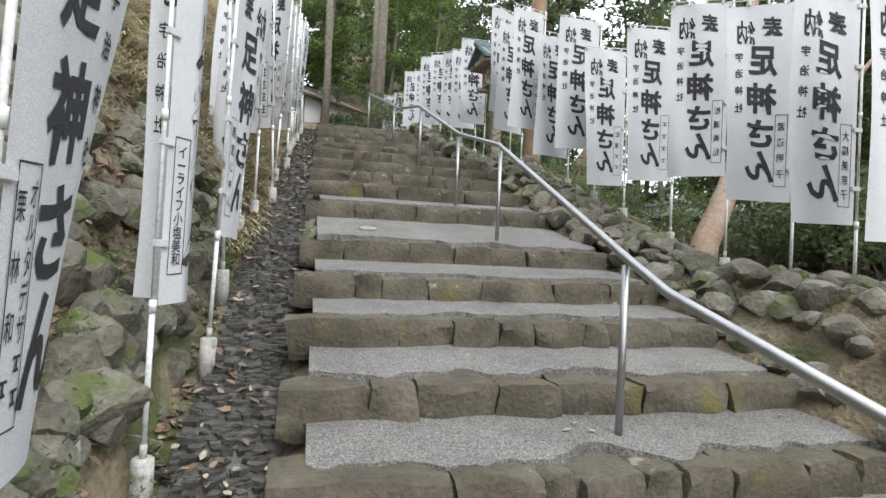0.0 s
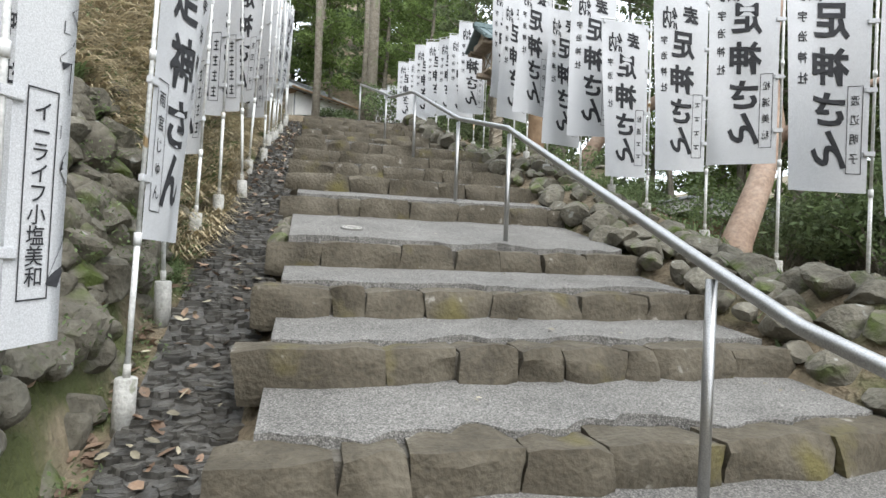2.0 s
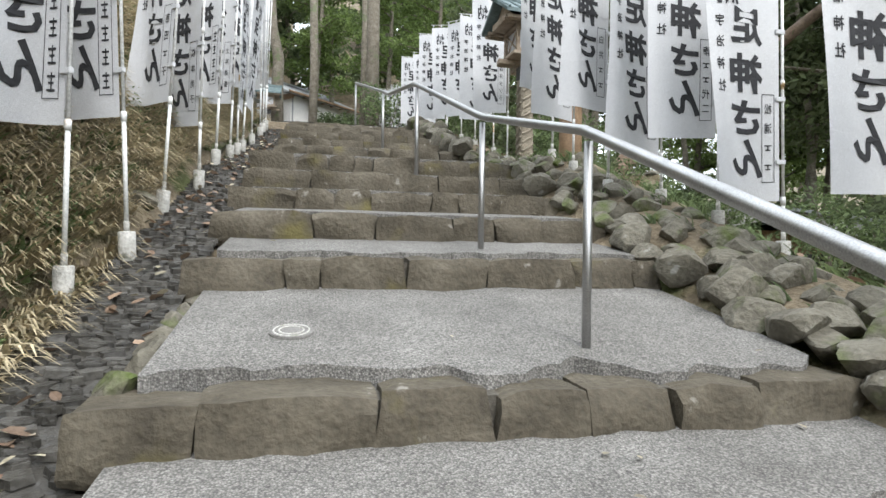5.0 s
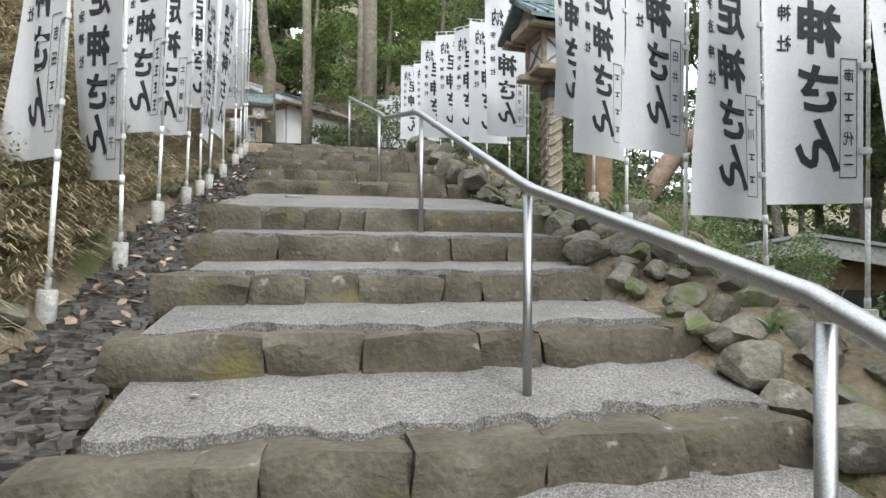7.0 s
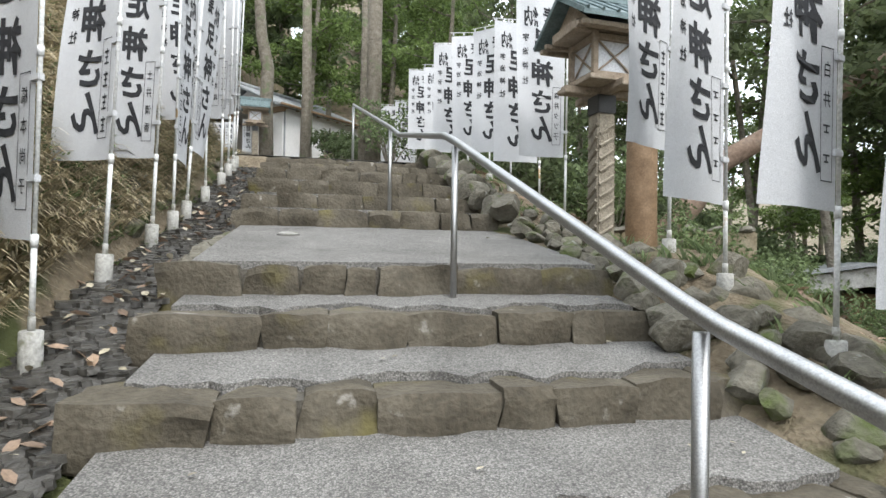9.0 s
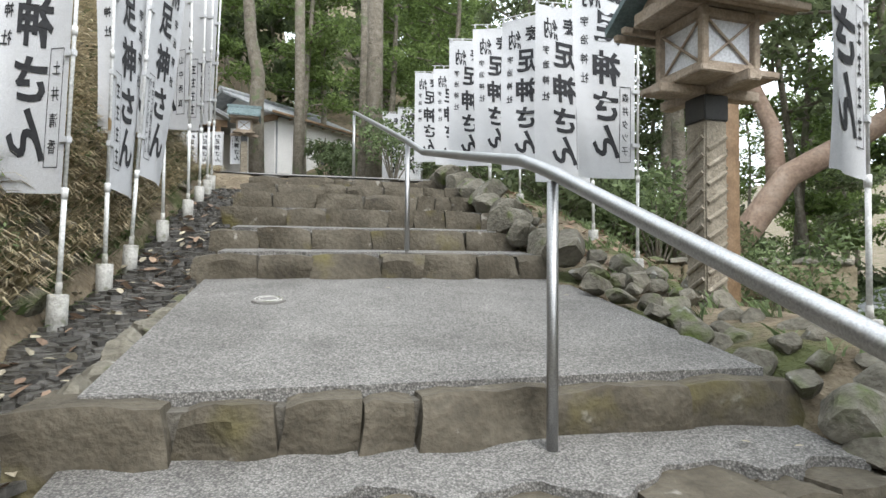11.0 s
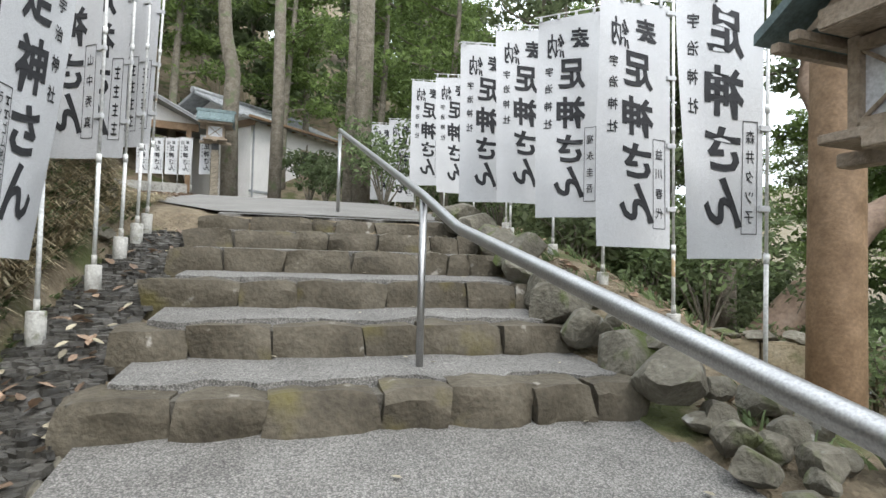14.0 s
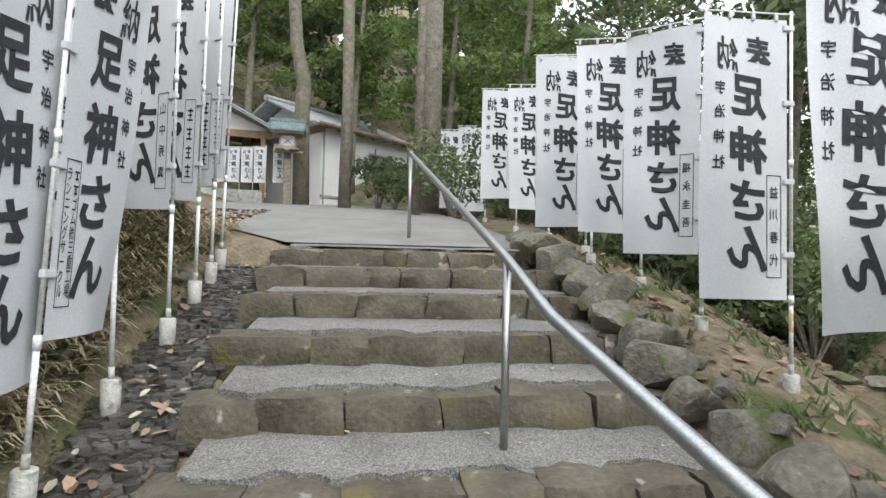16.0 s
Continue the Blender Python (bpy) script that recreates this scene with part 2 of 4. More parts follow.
def verge(y):
    """Height of the ground along the right-hand banners: a raised terrace at the foot of the flight."""
    k = min(1, max(0, (8.2 - y) / 1.2))
    return max(0.72 + 0.06 * y, s(y) - 0.12 + 0.22 * k)


def hill(x, y):
    """The wooded slope far behind."""
    return 0.55 * max(0, min(y, 75) - 27) * min(1, max(0, (16 - x) / 12))


def land(x, y):
    base = s(y)
    bumpy = 0.12 * noise.noise(Vector((x * 0.9, y * 0.9, 1))) + 0.05 * noise.noise(Vector((x * 3, y * 3, 4)))
    if y > 12.4:
        edge = -2.3 - min(1, (y - 12.4) / 3) * 2.6
        rise = 0.62
    else:
        edge, rise = -2.2 - 0.28 * min(1, max(0, (5 - y) / 1.5)), 1.05
    if x < edge:
        d = edge - x
        up = 0.75 * min(d, 1.1) * min(1, max(0, 15 - y)) + rise * min(d, 9) + 0.35 * max(0, d - 9)
        if y > 12.4:
            up *= 0.5 + 0.5 * math.exp(-(y - 12.4) / 8)
        return base - 0.1 + up + bumpy * min(1, d * 2) + hill(x, y)
    if x < left(y) - 0.02:
        return base - (0.04 + gut_drop(y) if y < 12.2 else 0.24 * max(0, 1 - (y - 12.2) * 3))
    if x < right(y):
        return base - (0.3 if y < 12.15 else 0.02) + hill(x, y)
    e2 = right(y) + 1.0 if y < 12.4 else right(12) + 1.0 + (y - 12.4) * 0.12
    if x < e2:
        f = min(1, max(0, (x - right(y)) / 0.55))
        return base - 0.16 + (verge(y) - base + 0.16) * f + 0.3 * bumpy + hill(x, y)
    d = x - e2
    low = max(verge(y) - 0.45 * d, min(0.62 + 0.02 * y, verge(y)) + 0.03 * max(0, d - 8) ** 1.3)
    return low + bumpy * min(1, d) + hill(x, y)


def ground_sheet():
    xs = sorted(set([round(-4 + 0.16 * i, 3) for i in range(50)] + [-4 - 0.6 * i for i in range(1, 22)] + [4 + 0.6 * i for i in range(1, 30)] + [-600, -200, -80, -40, 40, 80, 200, 600]))
    ys = sorted(set([round(-4 + 0.22 * i, 3) for i in range(84)] + [-4 - 2 * i for i in range(1, 6)] + [14.5 + 0.7 * i for i in range(1, 50)] + [-600, -100, -40, 54, 60, 66, 75, 90, 200, 600]))
    vs = [(x, y, land(x, y)) for y in ys for x in xs]
    w = len(xs)
    fs = [(j * w + i, j * w + i + 1, (j + 1) * w + i + 1, (j + 1) * w + i) for j in range(len(ys) - 1) for i in range(w - 1)]
    tagged(raw("ground", vs, fs, SOIL, smooth=True), "brown leaf-strewn soil banks of a wooded hillside", "ground", kind="structure")


ground_sheet()

# paved path beyond the top step, bending uphill to the left
vs, fs = [], []
for i in range(26):
    y = 12.5 + i * 0.62
    xa, xb = left(12) + 0.05 - 0.62 * min(1, i / 2) - 0.17 * i, right(12) + 0.1 - 0.03 * i
    for x in (xa, (xa * 2 + xb) / 3, (xa + xb * 2) / 3, xb):
        vs.append((x, y, s(y) + 0.02))
    if i:
        for k in range(3):
            a = (i - 1) * 4 + k
            fs.append((a, a + 1, a + 5, a + 4))
top_path = tagged(raw("path", vs, fs, PATHM), "pale paved path leading uphill from the top step", "path", kind="structure")


# ---- steps: gravel treads and stone edges ----
def tread(i):
    y0, z0 = STEPS[i]
    y1 = STEPS[i + 1][0] + 0.14 if i + 1 < len(STEPS) else 12.52
    z1 = (STEPS[i + 1][1] - RISE) if i + 1 < len(STEPS) else 4.13
    front = y0 + 0.1
    n = 90
    rows = []
    for j in range(3):
        row = []
        for k in range(n + 1):
            x = left(y0) + 0.1 + (right(y0) - left(y0) - 0.1) * k / n
            wob = 0.02 + 0.17 * noise.noise(Vector((x * 2.6, y0 * 5, 0))) + 0.07 * noise.noise(Vector((x * 8, y0 * 5, 3))) + 0.02 * noise.noise(Vector((x * 23, y0 * 5, 6)))
            y = front + 0.08 + min(wob, 0.12 if i != 10 else -0.06) if j == 0 else (y0 + (y1 - y0) * (0.5 if j == 1 else 1.0))
            f = (y - y0) / (y1 - y0)
            row.append((x, y, z0 + 0.012 + (z1 - z0) * f + 0.006 * noise.noise(Vector((x * 2, y * 2, 9)))))
        rows.append(row)
    vs = [p for row in rows for p in row]
    w = n + 1
    fs = [(j * w + k, j * w + k + 1, (j + 1) * w + k + 1, (j + 1) * w + k) for j in range(2) for k in range(n)]
    under = len(vs)
    vs += [(x, y, z - 0.1) for x, y, z in rows[0]]
    fs += [(under + k, under + k + 1, k + 1, k) for k in range(n)]
    return vs, fs


stair = new("stone_stairway")
tagged(stair, "wide outdoor stairway of rough brown stones with gravel treads", "stairs", kind="structure")
for i in range(len(STEPS)):
    vs, fs = tread(i)
    raw("tread", vs, fs, PEBBLE, stair)


def step_stone(w, d, h, seed):
    """One roughly dressed edge stone, front at y = 0, top at z = 0."""
    bm = bmesh.new()
    bmesh.ops.create_cube(bm, size=1, matrix=Matrix.LocRotScale((0, d / 2, -h / 2), None, (w, d, h)))
    bmesh.ops.subdivide_edges(bm, edges=bm.edges[:], cuts=4, use_grid_fill=True)
    off = Vector((seed * 3.7, seed * 1.3, seed * 2.9))
    skew_l, skew_r = 0.022 * math.sin(seed * 5), 0.022 * math.sin(seed * 9)
    for v in bm.verts:
        c = v.co
        q = Vector((c.x / w * 2, (c.y - d / 2) / d * 2, (c.z + h / 2) / h * 2))
        # round the corners, then break the faces unevenly
        rad = 0.035
        m = max(abs(q.x), abs(q.z))
        if abs(q.x) > 0.9:
            c.z -= 0.014 * q.z * (1 + noise.noise(c * 4 + off))
            c.y += 0.014 * (q.y < -0.5)
        if abs(q.z) > 0.9 and q.y < -0.5:
            c.y += rad * (0.6 + 0.6 * noise.noise(c * 5 + off))
        p = c * 4.5 + off
        c.x += 0.016 * noise.noise(p) + q.z * (skew_l if q.x < 0 else skew_r) * abs(q.x)
        c.y += 0.06 * noise.noise(p + Vector((9, 0, 0))) * (1 if q.y < 0 else 1.6) + 0.018 * noise.noise(p * 3)
        c.z += (0.022 if q.z > 0.9 else 0.03) * noise.noise(p + Vector((0, 9, 0))) + 0.008 * noise.noise(p * 3.1)
    me = bpy.data.meshes.new("stone")
    bm.to_mesh(me)
    bm.free()
    me.materials.append(STONE)
    for pl in me.polygons:
        pl.use_smooth = True
    me.set_sharp_from_angle(angle=radians(32))
    return me


def lay_steps():
    rr = random.Random(11)
    for i, (y, z) in enumerate(STEPS):
        bm = bmesh.new()
        box(bm, left(y), right(y), y + 0.045, y + 0.2, z - RISE - 0.1, z - 0.02)
        obj("mortar", bm, MORTAR, stair)
        x = left(y) - 0.06
        end = right(y) + 0.08
        while x < end - 0.12:
            w = rr.choice((0.2, 0.27, 0.33, 0.38, 0.44, 0.52, 0.6))
            if x < left(y):
                w += 0.2
            if end - x - w < 0.16:
                w = end - x
            h = RISE + 0.1 + rr.uniform(-0.01, 0.02)
            ob = new("stone", step_stone(w - 0.008, rr.uniform(0.26, 0.4), h, rr.random() * 40))
            ob.parent = stair
            ob.matrix_basis = pose(x + w / 2, y + 0.012 * rr.uniform(-1, 1) - 0.02, z + 0.008 + 0.012 * rr.uniform(-1, 1), 0, rr.uniform(-1.2, 1.2), rr.uniform(-2, 2))
            x += w


# inspection covers set into the landings
def cover(x, y, z, slope):
    bm = bmesh.new()
    bmesh.ops.create_cone(bm, cap_ends=True, segments=32, radius1=0.1, radius2=0.1, depth=0.02)
    bmesh.ops.bevel(bm, geom=[e for e in bm.edges if all(v.co.z > 0 for v in e.verts)], offset=0.004, segments=2, affect="EDGES")
    ob = obj("drain_cover", bm, PATHM)
    bm = bmesh.new()
    for r in (0.055, 0.08):
        tube(bm, [(r * math.cos(a * math.pi / 16), r * math.sin(a * math.pi / 16), 0.011) for a in range(33)], 0.004, 6, False)
    obj("ring", bm, CONCRETE, ob)
    ob.matrix_basis = pose(x, y, z, slope)
    return tagged(ob, "small round pale drain cover set in the gravel landing", "drain cover", "drain covers")


cover(-1.05, 3.22, 1.124, 11)
cover(-0.99, 8.27, 2.766, 8.4)

# ---- handrail ----
POSTS = [(0.0, 0.0, 0.0, 0.9), (0.28, 2.95, 1.07, 2.02), (0.19, 4.39, 1.53, 2.42), (0.10, 6.62, 2.35, 3.29), (0.04, 9.47, 3.1, 4.02), (-0.17, 13.06, 4.28, 5.16)]
rail = new("handrail")
tagged(rail, "brushed stainless steel tube handrail on round posts", "handrail")
for x, y, z, t in POSTS:
    bm = bmesh.new()
    tube(bm, [(x, y, z - 0.12), (x, y, t)], 0.021, 16)
    obj("post", bm, STEEL, rail, True)
bm = bmesh.new()
line = [(0.03, -2.4, 0.23), (-0.02, -0.41, 0.78), (0.0, 0.0, 0.94), (0.27, 2.97, 2.075), (0.19, 4.32, 2.44), (0.185, 4.45, 2.485), (0.1, 6.6, 3.315), (0.1, 6.72, 3.355), (0.1, 6.93, 3.42), (0.05, 8.8, 3.81), (0.045, 8.95, 3.86), (0.04, 9.47, 4.03), (-0.17, 13.06, 5.2)]
tube(bm, line, 0.025, 16)
obj("top_rail", bm, STEEL, rail, True)


# ---- banners ----
GLYPHS = {}


def glyph(ch, weight):
    """Outline of one character, centred, one unit high."""
    if (ch, weight) not in GLYPHS:
        c = bpy.data.curves.new("glyph", "FONT")
        c.body, c.offset, c.resolution_u = ch, weight, 2
        c.shear = 0.0
        ob = bpy.data.objects.new("glyph", c)
        me = ob.to_mesh()
        vs = [(v.co.x, v.co.y) for v in me.vertices]
        fs = [tuple(p.vertices) for p in me.polygons]
        ob.to_mesh_clear()
        bpy.data.objects.remove(ob)
        mx = (min(v[0] for v in vs) + max(v[0] for v in vs)) / 2
        my = (min(v[1] for v in vs) + max(v[1] for v in vs)) / 2
        GLYPHS[ch, weight] = ([(a - mx, b - my) for a, b in vs], fs)
    return GLYPHS[ch, weight]


BW, BH = 0.58, 1.8
BIG = [("奉", 0.34, 0.13, 0.16, 0.215), ("納", 0.71, 0.135, 0.15, 0.2), ("足", 0.46, 0.285, 0.22, 0.245), ("神", 0.46, 0.475, 0.24, 0.25), ("さ", 0.47, 0.655, 0.27, 0.24), ("ん", 0.47, 0.82, 0.25, 0.27),
       ("宇", 0.81, 0.26, 0.068, 0.075), ("治", 0.81, 0.345, 0.068, 0.075), ("神", 0.81, 0.435, 0.068, 0.08), ("社", 0.81, 0.525, 0.072, 0.08)]


def banner(words, seed, curl=0.0, gap=0.62, fold=1.0):
    """A nobori banner: pole with its foot at the origin, the cloth towards +x. gap: height of the cloth's lower edge; fold: how far out it is folded back on itself."""
    rr = random.Random(seed)
    ph, ph2, amp = rr.uniform(0, 6), rr.uniform(0, 6), rr.uniform(0.012, 0.03)

    def at(u, v, off=0.0):
        """A place on the cloth: u from the pole outwards, v from the top down."""
        k = u * u * v
        x = 0.03 + min(u, fold) * BW * (1 - 0.25 * abs(curl) * v * u) - max(0, u - fold) * BW * 0.26
        off += max(0, u - fold) * 0.34
        y = curl * 0.35 * k + amp * u * math.sin(5 * u + 4.5 * v + ph) + 0.35 * amp * math.sin(11 * u + ph2 + 2 * v) * u + off
        z = gap + BH * (1 - v) - 0.02 * u * math.sin(3 * v + ph)
        return (x, y, z)

    thing = new("banner")
    top = gap + BH + 0.06
    bm = bmesh.new()
    tube(bm, [(0, 0, 0.05), (0, 0, gap + 0.02)], 0.0135, 10)
    tube(bm, [(0, 0, gap), (0, 0, top)], 0.0105, 10)
    tube(bm, [(0, 0, gap - 0.03), (0, 0, gap + 0.03)], 0.0175, 10)
    tube(bm, [(0, 0, gap + 0.85), (0, 0, gap + 0.9)], 0.015, 10)
    tube(bm, [(-0.02, 0, top - 0.02), (BW + 0.05, 0, top - 0.025)], 0.006, 8)
    obj("pole", bm, POLE, thing, True)
    nu, nv = 12, 26
    vs = [at(i / nu, j / nv) for j in range(nv + 1) for i in range(nu + 1)]
    fs = [(j * (nu + 1) + i, j * (nu + 1) + i + 1, (j + 1) * (nu + 1) + i + 1, (j + 1) * (nu + 1) + i) for j in range(nv) for i in range(nu)]
    raw("cloth", vs, fs, CLOTH, thing, True)
    # loops that hold the cloth
    bm = bmesh.new()
    box(bm, -0.016, 0.06, -0.014, 0.014, -0.018, 0.018, 0.004)
    loop = obj("loop", bm, CLOTH, thing)
    loop.location = (0, 0, gap + BH * 0.97)
    for v in (0.3, 0.58, 0.84):
        again = new("loop", loop.data)
        again.parent, again.location = thing, (0, 0, gap + BH * (1 - v))
    for u in (0.1, 0.37, 0.64, 0.92):
        again = new("loop", loop.data)
        again.parent, again.scale = thing, (0.3, 0.6, 1.3)
        again.location = (0.04 + u * BW, 0, gap + BH + 0.012)
    vs, fs = [], []

    def put(ch, u, v, w, h, weight):
        pts, polys = glyph(ch, weight)
        if h > 0.1:
            # brush hand: strokes rise towards the right
            pts = [(a + 0.02 * c, c + 0.1 * a) for a, c in pts]
        for side in (-1, 1):
            b = len(vs)
            for a, c in pts:
                vs.append(at(u + a * w / 0.52, v - c * h / 1.55, side * 0.0035))
            fs.extend(tuple(b + i for i in p) for p in polys)

    def bar(u0, u1, v0, v1):
        n = max(1, int(abs(v1 - v0) / 0.03))
        for side in (-1, 1):
            for k in range(n):
                b = len(vs)
                va, vb = v0 + (v1 - v0) * k / n, v0 + (v1 - v0) * (k + 1) / n
                vs.extend((at(u0, va, side * 0.0035), at(u1, va, side * 0.0035), at(u1, vb, side * 0.0035), at(u0, vb, side * 0.0035)))
                fs.append((b, b + 1, b + 2, b + 3))

    for ch, u, v, w, h in BIG:
        put(ch, u, v, w, h, 0.034 if h > 0.23 else 0.02)
    raw("lettering", vs, fs, INK, thing)
    vs, fs = [], []
    u0, u1, v0, v1 = 0.07, 0.25, 0.56, 0.92
    for a in ((u0, u1, v0, v0 + 0.003), (u0, u1, v1, v1 + 0.003), (u0, u0 + 0.008, v0, v1), (u1 - 0.008, u1, v0, v1)):
        bar(*a)
    if words:
        for col, text in enumerate(words):
            n = len(text)
            for k, ch in enumerate(text):
                uu = 0.16 if len(words) == 1 else (0.205, 0.115)[col]
                hh = min(0.075, 0.9 * BH * 0.34 / n)
                if ch == "□":
                    v = v0 + 0.02 + (v1 - v0 - 0.04) * (k + 0.5) / n
                    half = 0.05 if len(words) == 1 else 0.03
                    bar(uu - half, uu + half, v - 0.011, v - 0.006)
                    bar(uu - half * 0.7, uu + half * 0.7, v + 0.007, v + 0.012)
                    bar(uu - 0.008, uu + 0.008, v - 0.011, v + 0.012)
                    continue
                put(ch, uu, v0 + 0.02 + (v1 - v0 - 0.04) * (k + 0.5) / n, 0.058 if len(words) == 1 else 0.034, hh * 0.95, 0.008)
    else:
        for k in range(4):
            v = v0 + 0.045 + k * 0.082
            bar(0.115, 0.205, v, v + 0.008)
            bar(0.13, 0.19, v + 0.02, v + 0.027)
            bar(0.15, 0.165, v - 0.008, v + 0.05)
            bar(0.115, 0.205, v + 0.042, v + 0.049)
    raw("name_box", vs, fs, INK, thing)
    bm = bmesh.new()
    tube(bm, [(0, 0, -0.3), (0, 0, 0.0), (0, 0, 0.006)], [0.05, 0.05, 0.044], 18)
    tube(bm, [(0, 0, 0.0), (0, 0, 0.07)], 0.017, 10)
    tagged(obj("concrete_foot", bm, CONCRETE, thing, True), "grey concrete foot")
    return thing


LABEL = "white cloth banner with black brush lettering"


def stand(thing, x, y, z, turn, lean=0.0, sway=0.0):
    thing.matrix_basis = pose(x, y, z, sway, lean) @ pose(0, 0, 0, 0, 0, turn)


# right of the steps, seen from behind: pole x, y, height of the cloth's lower edge, turn, name, curl
RIGHT = [(2.64, 0.25, 1.12, 165, "", 0.1), (2.56, 0.88, 1.28, 172, "大橋美奈子", 0.1), (2.53, 1.46, 1.5, 152, "渡辺明子", 0.3), (2.55, 2.3, 1.84, 154, "松浦美穂", -0.2), (2.55, 3.22, 1.88, 172, "□□□□", 0.15), (2.44, 4.09, 1.91, 174, "松浦□□", 0.25), (2.23, 4.53, 2.45, 174, "南□□代二", 0.0),
         (2.09, 5.1, 2.39, 192, "□川□□", -0.05), (1.76, 5.46, 2.84, 198, "白井□□", -0.08), (1.78, 6.26, 2.94, 202, "□□□□", -0.05), (1.79, 6.86, 3.39, 208, "", -0.05),
         (1.99, 9.1, 3.73, 178, "森井タツ子", 0.15), (2.04, 9.98, 3.81, 178, "益川春代", 0.0), (1.92, 10.76, 4.1, 140, "福永圭吾", 0.1), (1.88, 11.65, 4.29, 165, "", 0.2), (1.75, 12.5, 4.4, 172, "", 0.0), (1.89, 13.0, 4.62, 168, "", 0.1), (1.98, 14.6, 4.75, 172, "", 0.2), (1.84, 15.87, 5.05, 170, "", 0.0), (1.9, 18.6, 4.98, 172, "", 0.1), (1.63, 19.61, 5.1, 172, "", 0.0)]
for i, (x, y, low, turn, who, curl) in enumerate(RIGHT):
    foot = land(x, y) + 0.09
    b = banner([who] if who else [], 100 + i, curl, gap=max(0.15, low - foot))
    stand(b, x, y, foot, turn, R.uniform(-0.6, 0.6), R.uniform(-0.6, 0.6))
    tagged(b, LABEL + " beside the steps", "banner", "banners lining the steps")

# left of the steps: x, y, which way the cloth hangs, words
LEFT = [(-2.4, -1.25, 80, ["オルタデザ□□", "栗林和□"], 0.7, 3, 0), (-2.34, 0.12, 60, ["イーライフ小塩美和"], 0.7, 1, -0.2), (-2.24, 1.15, 76, ["雨宮じゅん"], 0.66, 2, -0.17), (-2.3, 2.07, 100, [], 0.75, -1, -0.1), (-2.33, 3.25, 122, [], 0.5, 2, 0), (-2.25, 3.9, 150, [], 0.75, 1, 0), (-2.1, 4.4, 152, [], 0.72, -2, 0), (-2.13, 5.36, 132, ["吉田□子"], 0.72, 3, 0), (-2.02, 6.12, 141, ["橋本尚子"], 0.42, 1, 0), (-2.03, 7.05, 136, [], 0.6, 2, 0),
        (-2.04, 8.1, 143, ["土井清香"], 0.54, 2, 0), (-2.05, 8.8, 88, [], 0.5, 1, 0), (-2.04, 9.3, 80, ["□□ゴム㈱三重工場", "ランニングサークル"], 0.53, 3, 0), (-1.99, 9.97, 172, [], 0.76, 0, 0), (-1.93, 10.65, 145, ["山中秀真"], 0.72, 0, 0), (-1.95, 11.3, 150, [], 0.62, 1, 0), (-1.95, 11.75, 155, [], 0.66, 1, 0), (-1.98, 12.2, 160, [], 0.66, 2, 0)]
for i, (x, y, turn, who, gap, lean, sink) in enumerate(LEFT):
    b = banner(who, 300 + i, (0.7, 0.1, 0.25, -0.2, 0.3)[i % 5], gap=gap, fold=0.34 if i == 1 else 1.0)
    stand(b, x, y, s(y) - 0.02 + sink, turn, lean, R.uniform(-1, 1))
    tagged(b, LABEL + " on the leafy bank", "banner", "banners lining the steps")


